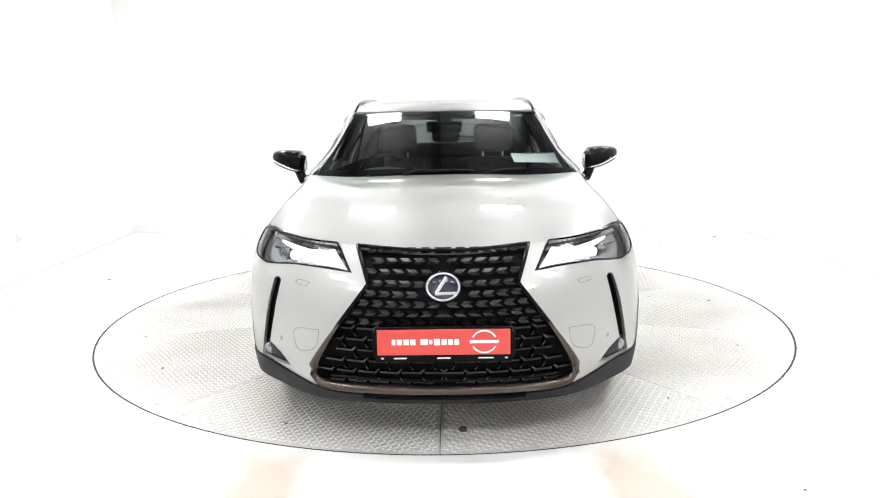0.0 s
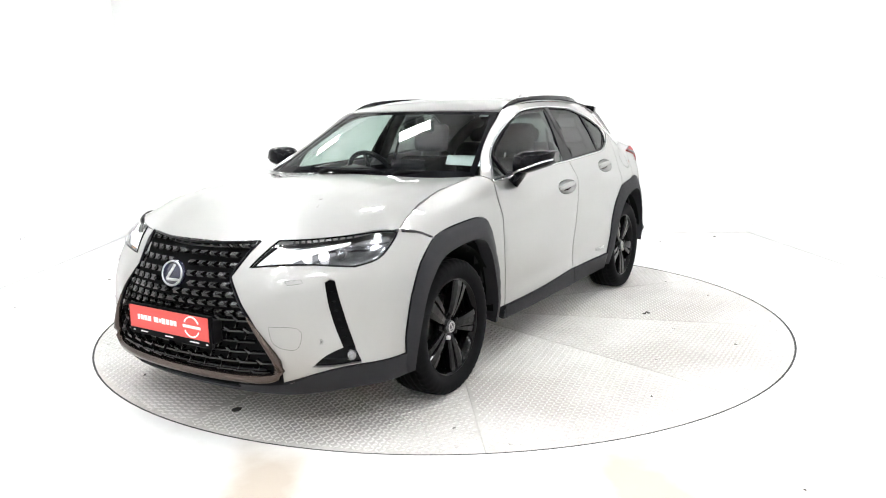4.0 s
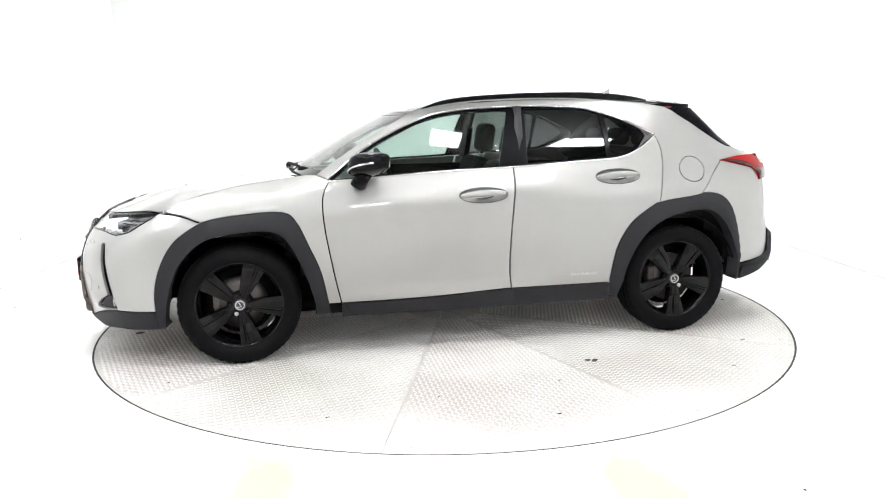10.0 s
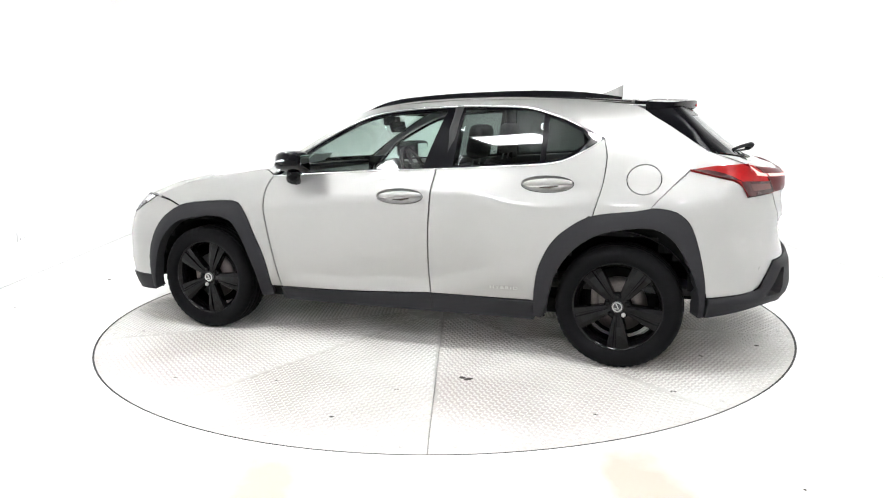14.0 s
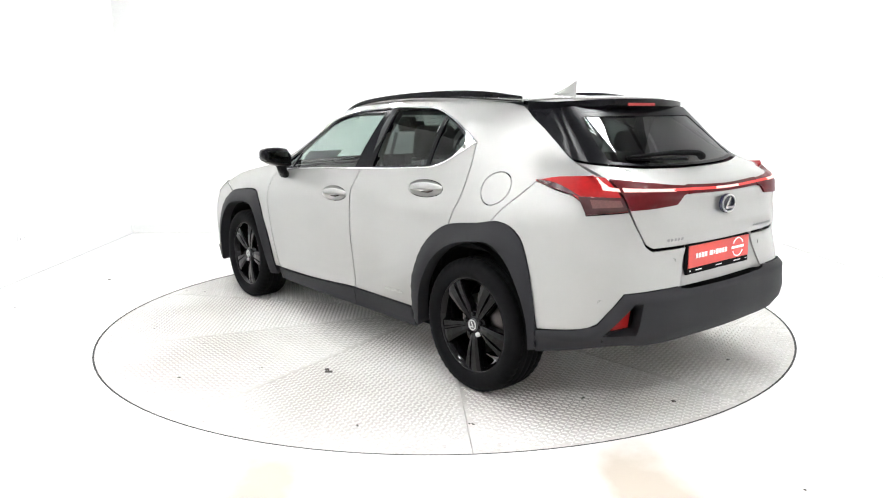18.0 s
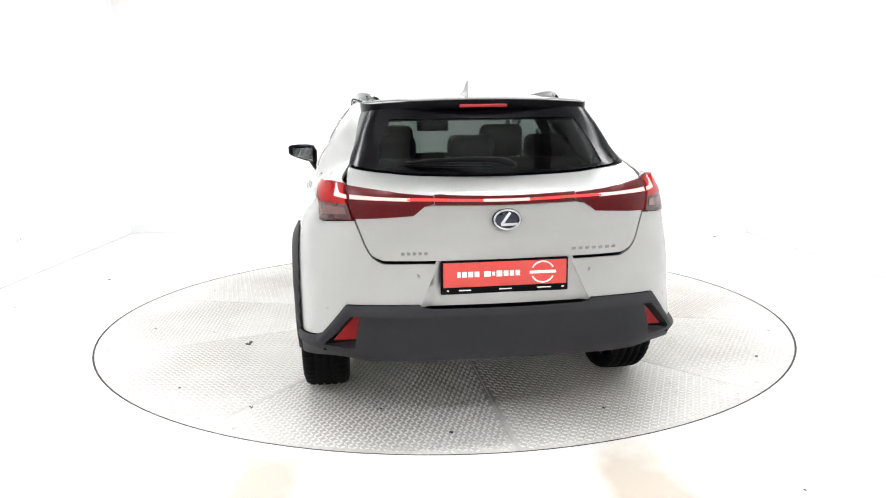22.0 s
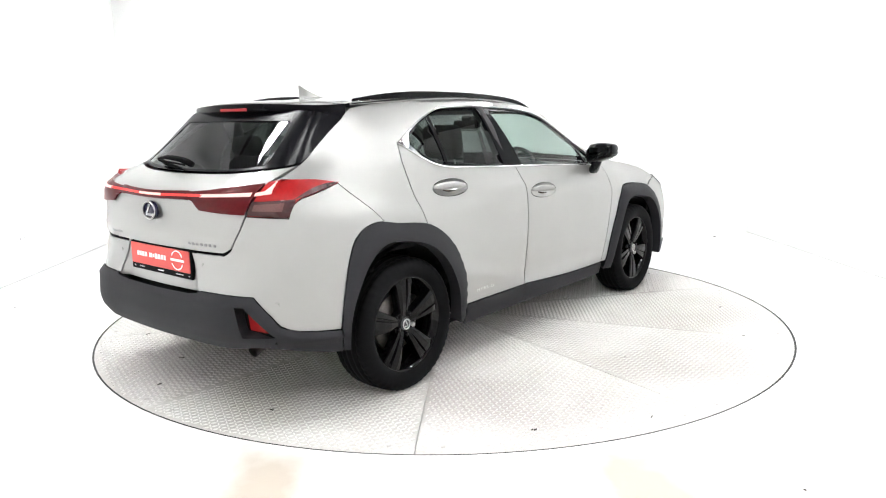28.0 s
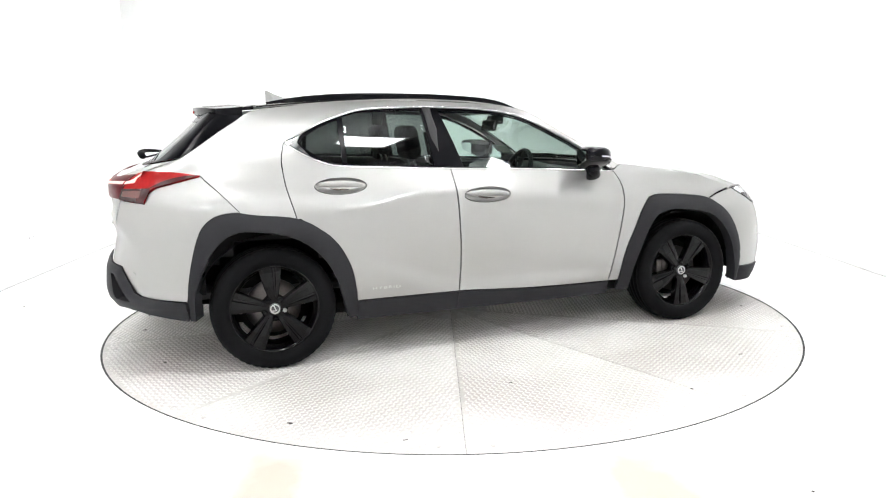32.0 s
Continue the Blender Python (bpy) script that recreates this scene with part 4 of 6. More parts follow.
# ---- the tail ----
def rear_panels():
    sk = skin
    gate_edge = S([(-1.761, 1.152)]) + tail((0.640, 1.085)) + tail((0.612, 0.95), (0.575, 0.85), (0.545, 0.80), (0.50, 0.779))
    low = S([(-1.761, 1.152)]) + tail((0.45, 1.123), (0.30, 1.112), (0.0, 1.107))
    gate = loop_of(low + [(2 * HALF - a, z) for a, z in low[-2::-1]], [(2 * HALF - a, z) for a, z in gate_edge],
                   tail((-0.50, 0.779), (-0.25, 0.774), (0.25, 0.774), (0.50, 0.779)), gate_edge[::-1])
    panel("tailgate", gate, sk, PAINT, car, both=False, label="silver tailgate")
    low = [(a, z + 0.004) for a, z in low]
    glass_low = low + [(2 * HALF - a, z) for a, z in low[-2::-1]]
    glass_side = S(FIN[:-1]) + low[:1]
    black = loop_of(glass_low, [(2 * HALF - a, z) for a, z in glass_side[::-1]], [(2 * HALF - a, z) for a, z in S([(-1.408, 1.381)])] + tail((-0.47, 1.395), (-0.3, 1.40), (0.3, 1.40), (0.47, 1.395)) + S([(-1.408, 1.381)]), glass_side)
    clear = loop_of(tail((0.50, 1.150), (0.30, 1.130), (0.0, 1.124)) + tail((-0.30, 1.130), (-0.50, 1.150)), tail((-0.50, 1.150), (-0.475, 1.25), (-0.435, 1.345)), tail((-0.435, 1.345), (0.435, 1.345)),
                    tail((0.435, 1.345), (0.475, 1.25), (0.50, 1.150)))
    panel("rear_window_surround", black, sk, SATIN, car, holes=[clear], both=False, gap=0.002, lift=0.001, step=0.05, label="gloss black border of the rear window")
    panel("rear_screen", clear, sk, GLASS_DARK, car, both=False, gap=-0.004, lift=-0.002, depth=0.0, step=0.07, label="dark tinted rear window")
    # bumper and lower cover
    recess = loop_of(tail((0.278, 0.772), (0.35, 0.60)), tail((0.35, 0.60), (-0.35, 0.60)), tail((-0.35, 0.60), (-0.278, 0.772)), tail((-0.278, 0.772), (0.278, 0.772)))
    def recess_place(q):
        p = skin(q)
        p[:, 0] += 0.003 + 0.026 * np.clip((0.278 + 0.39 * (0.772 - p[:, 2]) - np.abs(p[:, 1])) / 0.03, 0, 1)
        return p
    outer = S([(-1.453, 0.854), (-1.56, 0.97), (-1.655, 1.064)])
    lamp_under = S([(-1.655, 1.064), (-1.74, 1.045)]) + tail((0.755, 1.015))
    low = S([(-1.765, 0.42)]) + tail((0.775, 0.455)) + tail((0.72, 0.515), (0.655, 0.60))
    cover = loop_of(outer, lamp_under, tail((0.755, 1.015), (0.745, 0.985), (0.745, 0.932)), tail((0.745, 0.932), (0.612, 0.945)), tail((0.612, 0.945), (0.575, 0.85), (0.545, 0.796), (0.50, 0.769)), tail((0.50, 0.769), (0.278, 0.765)), tail((0.278, 0.765), (0.35, 0.602)),
                    tail((0.35, 0.602), (0.50, 0.604), (0.655, 0.60)), low[::-1], S([(-1.765, 0.42)] + ARCH_R[5:9][::-1]), S([(-1.40, 0.845), (-1.453, 0.854)]))
    panel("rear_bumper", cover, sk, PAINT, car, step=0.035, gap=0.0018)
    panel("plate_recess", recess, recess_place, PAINT, car, both=False, gap=-0.010, depth=0.0, label="silver recess round the rear plate")
    skirt = loop_of(low, tail((0.655, 0.60), (0.50, 0.604), (0.35, 0.602)) + tail((0.30, 0.588), (-0.30, 0.588)) + tail((-0.35, 0.602), (-0.50, 0.604), (-0.655, 0.60)), [(2 * HALF - a, z) for a, z in low[::-1]],
                    [(2 * HALF - a, z) for a, z in S([(-1.765, 0.42), (-1.755, 0.317)])], [(2 * HALF - a, z) for a, z in S([(-1.755, 0.317)])] + tail((-0.70, 0.375), (-0.55, 0.365), (-0.3, 0.365), (0.3, 0.365), (0.55, 0.365), (0.70, 0.375)) + S([(-1.755, 0.317)]),
                    S([(-1.755, 0.317), (-1.765, 0.42)]))
    def skirt_place(q):
        p = skin(q)
        d = np.c_[p[:, 0] + 1.2, p[:, 1]]
        d /= np.linalg.norm(d, axis=1)[:, None]
        top = np.interp(np.abs(p[:, 1]), (0, 0.655, 0.72, 0.775, 0.9), (0.60, 0.60, 0.515, 0.455, 0.42))
        out = 0.008 + 0.024 * np.clip((top - p[:, 2]) / 0.03, 0, 1) - 0.018 * np.clip((0.405 - p[:, 2]) / 0.035, 0, 1)
        p[:, :2] += d * out[:, None]
        return p
    pocket = loop_of(tail((0.735, 0.425), (0.612, 0.425)), tail((0.612, 0.425), (0.584, 0.560)), tail((0.584, 0.560), (0.622, 0.560)), tail((0.622, 0.560), (0.735, 0.425)))
    other = [(2 * HALF - a, z) for a, z in pocket]
    panel("rear_skirt", skirt, skirt_place, CLAD, car, holes=[pocket, other], both=False, gap=0.0, lift=0.0, depth=0.07, step=0.018, label="charcoal plastic lower rear bumper")
    # lamps: outer halves on the wings, inner halves and the light bar on the tailgate
    lamp_out = loop_of(S([(-1.655, 1.066), (-1.78, 1.088)]) + tail((0.69, 1.094)), tail((0.69, 1.094), (0.641, 1.084)), tail((0.641, 1.084), (0.614, 0.946)), tail((0.614, 0.946), (0.745, 0.933)), tail((0.745, 0.933), (0.745, 0.985), (0.755, 1.015)), lamp_under[::-1])
    lamps = panel("tail_lamp", lamp_out, sk, LENS_RED, car, gap=0.003, lift=0.012, depth=0.03, step=0.03, label="red tail lamp on the rear wing")
    inner = loop_of(tail((0.637, 1.080), (0.425, 1.053), (0.29, 1.043)), tail((0.29, 1.043), (0.29, 1.005)), tail((0.29, 1.005), (0.33, 0.997), (0.375, 0.963)), tail((0.375, 0.963), (0.610, 0.948)), tail((0.610, 0.948), (0.637, 1.080)))
    panel("inner_tail_lamp", inner, sk, LENS_DARK, car, gap=0.003, lift=0.010, depth=0.02, step=0.03, label="dark red lamp on the tailgate")
    bar = loop_of(tail((0.29, 1.043), (0.0, 1.036), (-0.29, 1.043)), tail((-0.29, 1.043), (-0.29, 1.005)), tail((-0.29, 1.005), (0.0, 1.0), (0.29, 1.005)), tail((0.29, 1.005), (0.29, 1.043)))
    panel("light_bar", bar, sk, LENS_DARK, car, both=False, gap=0.0, lift=0.010, depth=0.02, step=0.03, label="full-width red light bar across the tailgate")
    return lamps


tail_lamps = rear_panels()


# ---- black inner shell, so that no daylight shows in the joints, and the wheel wells ----
def inner_shell():
    v, f = [], []
    ns = 150
    zs = np.linspace(0.24, 1.0, 20)
    s = np.linspace(0, 2 * HALF, ns, endpoint=False)
    for z in zs:
        p = skin(np.c_[s, np.full(ns, z)])
        c = np.array([0, 0])
        t = np.roll(p, -1, 0) - np.roll(p, 1, 0)
        n = np.c_[t[:, 1], -t[:, 0]]
        n /= np.linalg.norm(n, axis=1)[:, None]
        sgn = np.sign(np.sum(n * p[:, :2], axis=1))
        q = p[:, :2] - n * sgn[:, None] * 0.06
        v += [(a, b, z) for a, b in q]
    for k in range(len(zs) - 1):
        for i in range(ns):
            j = (i + 1) % ns
            c = (np.array(v[k * ns + i]) + np.array(v[(k + 1) * ns + j])) / 2
            if any((c[0] - wx) ** 2 + (c[2] - 0.335) ** 2 < 0.40 ** 2 and abs(c[1]) > 0.55 for wx in (1.32, -1.32)):
                continue
            if c[2] < 0.37 and c[0] < -1.55:
                continue
            if c[2] > 0.78 and c[0] > 0.9:
                continue
            f.append((k * ns + i, k * ns + j, (k + 1) * ns + j, (k + 1) * ns + i))
    put("inner_body", v, f, DARK, car, "black inner body")
    for wx in (1.32, -1.32):
        for sign in (1, -1):
            v, f = [], []
            n = 24
            for i in range(n + 1):
                a = math.radians(-2 + 184 * i / n)
                for y in (0.50, 0.865):
                    v.append((wx + 0.41 * math.cos(a), y * sign, 0.335 + 0.415 * math.sin(a)))
            for i in range(n):
                f.append((2 * i, 2 * i + 1, 2 * i + 3, 2 * i + 2))
            c = len(v)
            v.append((wx, 0.50 * sign, 0.335))
            for i in range(n):
                f.append((2 * i, 2 * i + 2, c))
            put("wheel_well", v, f, DARK, car, "black wheel arch liner", smooth=True)
    part("underbody", box_bm((3.2, 1.30, 0.10), (0.05, 0, 0.27), 0.03), DARK, car, "dark underbody")
    part("engine_bay", box_bm((0.95, 1.0, 0.30), (1.42, 0, 0.62), 0.05), DARK, car, "dark engine bay under the bonnet")


inner_shell()


# ---- wheels ----
def tyre_mesh():
    prof = [(0.234, -0.085), (0.245, -0.098), (0.268, -0.110), (0.300, -0.113), (0.322, -0.104), (0.335, -0.085), (0.3375, -0.062), (0.332, -0.058), (0.332, -0.052), (0.339, -0.048),
            (0.3395, -0.026), (0.333, -0.022), (0.333, -0.016), (0.340, -0.012), (0.340, 0.012), (0.333, 0.016), (0.333, 0.022), (0.3395, 0.026), (0.339, 0.048), (0.332, 0.052), (0.332, 0.058),
            (0.3375, 0.062), (0.335, 0.085), (0.322, 0.104), (0.300, 0.113), (0.268, 0.110), (0.245, 0.098), (0.234, 0.085)]
    steps = 150
    v, f = spin(prof, steps)
    n = len(prof)
    # cross cuts in the shoulders of the tread
    for i in range(0, steps, 3):
        for k in range(n):
            if 0.045 < abs(prof[k][1]) < 0.109 and prof[k][0] > 0.31:
                x, y, z = v[i * n + k]
                w = 1 - 0.004 / prof[k][0]
                v[i * n + k] = (x * w, y * (0.985 if abs(y) > 0.09 else 1), z * w)
    return mesh_of("tyre", v, f, RUBBER, True)


def spoke_bm():
    """One broad spoke with a groove beside its middle, pointing up."""
    bm = bmesh.new()
    rows = []
    # half widths of the leading and trailing flank, then height and the depth of the groove
    for r, lead, trail, y, dip in ((0.040, 0.024, 0.024, 0.070, 0.0), (0.070, 0.030, 0.031, 0.077, 0.003), (0.110, 0.039, 0.041, 0.084, 0.007), (0.160, 0.050, 0.052, 0.088, 0.010), (0.205, 0.059, 0.062, 0.089, 0.010), (0.240, 0.067, 0.070, 0.086, 0.004)):
        rows.append([(-lead, r, y - 0.050), (-lead, r, y - 0.012), (-lead + 0.004, r, y - 0.004), (-lead * 0.45, r, y - 0.002), (-lead * 0.38, r, y - dip), (-lead * 0.20, r, y - dip), (-lead * 0.12, r, y), (trail * 0.5, r, y + 0.002), (trail - 0.004, r, y - 0.003), (trail, r, y - 0.012), (trail, r, y - 0.050)])
    vs = [[bm.verts.new((a, c, b)) for a, b, c in row] for row in rows]
    for i in range(len(vs) - 1):
        for k in range(len(vs[0]) - 1):
            bm.faces.new((vs[i][k], vs[i][k + 1], vs[i + 1][k + 1], vs[i + 1][k]))
    bmesh.ops.recalc_face_normals(bm, faces=list(bm.faces))
    return bm


def disc_mesh(name, prof, steps, mat):
    v, f = spin(prof, steps)
    return mesh_of(name, v, f, mat, True)


TYRE = tyre_mesh()
BARREL = disc_mesh("rim", [(0.226, -0.085), (0.236, -0.088), (0.241, -0.08), (0.224, -0.06), (0.217, 0.05), (0.228, 0.07), (0.238, 0.078), (0.244, 0.088), (0.241, 0.094), (0.234, 0.090), (0.226, 0.075), (0.212, 0.055), (0.210, -0.06), (0.217, -0.08)], 56, RIM)
HUB = disc_mesh("hub", [(0.0005, 0.070), (0.062, 0.070), (0.072, 0.064), (0.075, 0.03)], 30, RIM)
CAP_GREY = plain("dark_cap_paint", (0.05, 0.05, 0.052), rough=0.3)
CAP = disc_mesh("centre_cap", [(0.0005, 0.081), (0.026, 0.081), (0.031, 0.078), (0.032, 0.06)], 24, CAP_GREY)
ROTOR = disc_mesh("brake_disc", [(0.06, 0.012), (0.150, 0.012), (0.150, -0.012), (0.06, -0.012)], 40, RUST)
NUT = disc_mesh("wheel_nut", [(0.0005, 0.080), (0.009, 0.080), (0.012, 0.077), (0.013, 0.050)], 6, METAL)
NUT_DARK = disc_mesh("wheel_nut", [(0.0005, 0.080), (0.009, 0.080), (0.012, 0.077), (0.013, 0.050)], 6, RIM)
BACK = disc_mesh("dust_shield", [(0.0005, -0.05), (0.19, -0.05)], 32, DARK)


def child(name, mesh, parent, m=None, label=""):
    ob = new(name, mesh)
    ob.parent = parent
    if m is not None:
        ob.matrix_local = m
    if label:
        ob["label"] = label
    return ob


SPOKE_OB = None


def wheel(x, sign, turn, bright):
    global SPOKE_OB
    hub = new("wheel", BARREL)
    hub.parent = car
    hub["label"] = "gloss black five-spoke alloy wheel"
    hub.matrix_local = pose(x, 0.768 * sign, 0.338, 0, 0, 0 if sign > 0 else 180)
    child("tyre", TYRE, hub)
    child("hub", HUB, hub)
    child("dust_shield", BACK, hub)
    child("brake_disc", ROTOR, hub, None, "worn steel brake disc")
    part("brake_caliper", box_bm((0.045, 0.06, 0.11), (0.128, -0.01, 0.02), 0.012), RUST, hub, "grey brake caliper")
    child("centre_cap", CAP, hub, None, "silver centre cap")
    for k in range(5):
        a = pose(0, 0, 0, 0, turn + 72 * k, 0)
        if SPOKE_OB is None:
            SPOKE_OB = part("spoke", spoke_bm(), RIM, hub)
            SPOKE_OB.matrix_local = a
        else:
            child("spoke", SPOKE_OB.data, hub, a)
        child("wheel_nut", NUT if k == bright else NUT_DARK, hub, pose(0, 0, 0, 0, turn + 36 + 72 * k, 0) @ pose(0, 0.004, 0.055))
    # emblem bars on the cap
    part("cap_emblem", tube_bm([(0.0245 * math.cos(q * 0.5236), 0.0822, 0.0245 * math.sin(q * 0.5236)) for q in range(12)], 0.0036, 5, closed=True, up=(0, 1, 0)), METAL, hub)
    part("cap_letter", tube_bm([(0.006, 0.0825, 0.016), (-0.008, 0.0825, -0.010), (0.015, 0.0825, -0.010)], 0.0034, 5, up=(0, 1, 0)), METAL, hub)


for x, sign, turn, bright in ((1.32, 1, 49, 1), (-1.32, 1, 38, 2), (1.32, -1, 38, 2), (-1.32, -1, 4, 3)):
    wheel(x, sign, turn, bright)


# ---- details of the nose ----
def grille_skin(q):
    """The nose skin with the grille's own bulge round the badge."""
    p = skin(q)
    p[:, 0] += 0.050 * np.clip(1 - (p[:, 1] / 0.40) ** 2, 0, 1) * np.exp(-((p[:, 2] - 0.675) / 0.10) ** 2)
    return p


def grille():
    outline = loop_of(nose((-0.352, 0.846), (0.352, 0.846)), nose(*[(0.352, 0.846), (0.302, 0.705)]), nose((0.302, 0.705), (0.42, 0.55), (0.545, 0.36), (0.53, 0.25)), nose((0.53, 0.25), (-0.53, 0.25)),
                      nose((-0.53, 0.25), (-0.545, 0.36), (-0.42, 0.55), (-0.302, 0.705)), nose((-0.302, 0.705), (-0.352, 0.846)))
    back = panel("grille", outline, grille_skin, DARK, car, both=False, lift=-0.035, gap=-0.004, depth=0.0, label="gloss black spindle grille of small arrow-shaped blades")
    # one arrow-shaped blade, and a flatter long one for the lower rows
    def blade(w, h, deep):
        # a flat arrowhead with a notched tail; its face leans back and is creased along the middle
        pts = [(-0.46 * w, 0.40 * h), (0.24 * w, 0.40 * h), (0.50 * w, 0.0), (0.26 * w, -0.40 * h), (-0.46 * w, -0.40 * h), (-0.20 * w, 0.0)]
        n = len(pts)
        v = [(-0.30 * b - 0.004, a, b) for a, b in pts] + [(-deep, a * 0.92, b * 0.8 - 0.003) for a, b in pts]
        v += [(0.003, -0.12 * w, 0.0), (0.003, 0.22 * w, 0.0)]
        c, d = 2 * n, 2 * n + 1
        f = [(0, c, d, 1), (1, d, 2), (2, d, 3), (3, d, c, 4), (4, c, 5), (5, c, 0)]
        f += [(i, i + n, (i + 1) % n + n, (i + 1) % n) for i in range(n)]
        return v, f

    def bar(w, h, deep):
        v = [(0.002, -0.5 * w, 0.10 * h), (0.004, 0.30 * w, 0.10 * h), (0.004, 0.5 * w, 0.5 * h), (0.0, 0.42 * w, 0.5 * h), (0.0, 0.22 * w, 0.24 * h), (0.0, -0.5 * w, 0.24 * h), (0.004, 0.36 * w, -0.1 * h), (0.0, 0.5 * w, -0.45 * h), (0.002, 0.42 * w, -0.45 * h)]
        f = [(0, 1, 4, 5), (1, 2, 3, 4), (1, 6, 7, 8)]
        b = len(v)
        v += [(x - deep, y, z) for x, y, z in v]
        f += [(0, b, b + 1, 1), (5, 4, b + 4, b + 5), (1, b + 1, b + 2, 2), (1, 8, b + 8, b + 1)]
        return v, f
    v, f = blade(0.053, 0.030, 0.026)
    right = mesh_of("blade", v, f, GRILLE)
    left = mesh_of("blade", [(x, -y, z) for x, y, z in v], [q[::-1] for q in f], GRILLE)
    v, f = bar(0.094, 0.052, 0.026)
    right_b = mesh_of("blade", v, f, GRILLE)
    left_b = mesh_of("blade", [(x, -y, z) for x, y, z in v], [q[::-1] for q in f], GRILLE)

    def half_width(z):
        return float(np.interp(z, (0.25, 0.36, 0.55, 0.705, 0.846), (0.50, 0.515, 0.40, 0.292, 0.342)))
    z, row = 0.822, 0
    while z > 0.29:
        upper = z > 0.555
        step = 0.0560 if upper else 0.090
        k = 0
        while True:
            y = (k + (0.5 if row % 2 else 0.0)) * step + (0.012 if upper else 0.03)
            if y > half_width(z) - 0.006:
                break
            for sign in (1, -1):
                if (y * sign) ** 2 / 0.088 ** 2 + (z - 0.700) ** 2 / 0.068 ** 2 < 1 or (y < 0.004 and sign < 0) or (abs(y) < 0.25 and 0.42 < z < 0.54):
                    continue
                p = grille_skin(np.array(nose((y * sign, z))))[0]
                slope = math.degrees(math.atan2(p[1], 2.2)) * 2.0
                ob = child("blade", (left if sign > 0 else right) if upper else (left_b if sign > 0 else right_b), back, pose(p[0] - 0.012, p[1], p[2], 0, -6 if upper else 4, slope))
            k += 1
        z -= 0.0375 if upper else 0.045
        row += 1
    # frame: black round the upper half, dark bronze round the lower mouth
    def on(pts, out=0.0):
        q = skin(np.array(nose(*smooth_line(pts, 0.03))))
        return [(x + out, y, zz) for x, y, zz in q]
    part("grille_frame", tube_bm(on([(0.352, 0.838), (0.15, 0.825), (0.0, 0.821), (-0.15, 0.825), (-0.352, 0.838)], -0.006), 0.008, 8, flat=1.0), GLOSS, car, "gloss black upper grille edge", smooth=True)
    for sign in (1, -1):
        part("grille_frame", tube_bm(on([(0.352 * sign, 0.840), (0.300 * sign, 0.705)], -0.004), 0.009, 8), GLOSS, car, "gloss black grille edge", smooth=True)
        path = on([(0.300 * sign, 0.703), (0.42 * sign, 0.545)], -0.002) + on([(0.42 * sign, 0.545), (0.538 * sign, 0.36)], -0.002)[1:]
        part("grille_frame", tube_bm(path, [0.008 + 0.003 * i / (len(path) - 1) for i in range(len(path))], 8), GLOSS, car, "black grille edge", smooth=True)
    half = [(0.415, 0.552), (0.46, 0.487), (0.505, 0.415), (0.532, 0.365), (0.535, 0.328), (0.515, 0.298), (0.47, 0.284), (0.40, 0.280), (0.20, 0.277)]
    low = on(half + [(0.0, 0.276)] + [(-y, zz) for y, zz in half[::-1]], 0.003)
    part("grille_garnish", tube_bm(low, [0.006 + 0.017 * min(1.0, max(0.0, (0.552 - p[2]) / 0.20)) for p in low], 10, flat=0.9), BRONZE, car, "dark bronze chrome garnish round the lower grille", smooth=True)
    part("lower_slot", tube_bm(on([(0.33, 0.240), (0.0, 0.236), (-0.33, 0.240)], 0.004), 0.013, 6), DARK, car, "black slot under the grille")
    part("grille_bar", tube_bm(on([(0.475, 0.325), (0.0, 0.318), (-0.475, 0.325)], -0.008), 0.007, 6), GLOSS, car, "black lower grille bar", smooth=True)


GRILLE = plain("grille_black", (0.006, 0.006, 0.0065), rough=0.26, spec=0.32, grain=0.05)
grille()


def emblem(x, z, wide, high, face, tilt):
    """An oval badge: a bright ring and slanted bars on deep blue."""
    v, f = spin([(0.0005, 0.004), (0.5, 0.004), (0.52, 0.0), (0.52, -0.01)], 32, "z")
    m = Matrix.Translation((x, 0, z)) @ pose(0, 0, 0, 0, tilt, 0) @ (pose(0, 0, 0, 90, 0, 90) if face > 0 else pose(0, 0, 0, 90, 0, -90))
    base = put("badge", [tuple((m @ Matrix.Diagonal((wide, high, 1, 1))) @ Vector(p)) for p in v], f, BLUE, car, "oval blue badge with bright ring", smooth=True)
    ring = [m @ Vector((wide * 0.46 * math.cos(q * math.pi / 14), high * 0.46 * math.sin(q * math.pi / 14), 0.006)) for q in range(28)]
    part("badge_ring", tube_bm(ring, 0.004, 6, closed=True), METAL, base, smooth=True)
    k = wide
    for a, b, w in (((0.10, 0.34), (-0.20, -0.22), 0.055), ((-0.22, -0.24), (0.36, -0.22), 0.05)):
        p, q = Vector((a[0] * k, a[1] * high, 0.007)), Vector((b[0] * k, b[1] * high, 0.007))
        part("badge_bar", tube_bm([m @ p, m @ q], w * k * 0.9, 6, flat=0.4, up=(1, 0, 0)), METAL, base)


emblem(2.256, 0.700, 0.137, 0.114, 1, -14)
emblem(-2.158, 0.943, 0.116, 0.085, -1, 0)


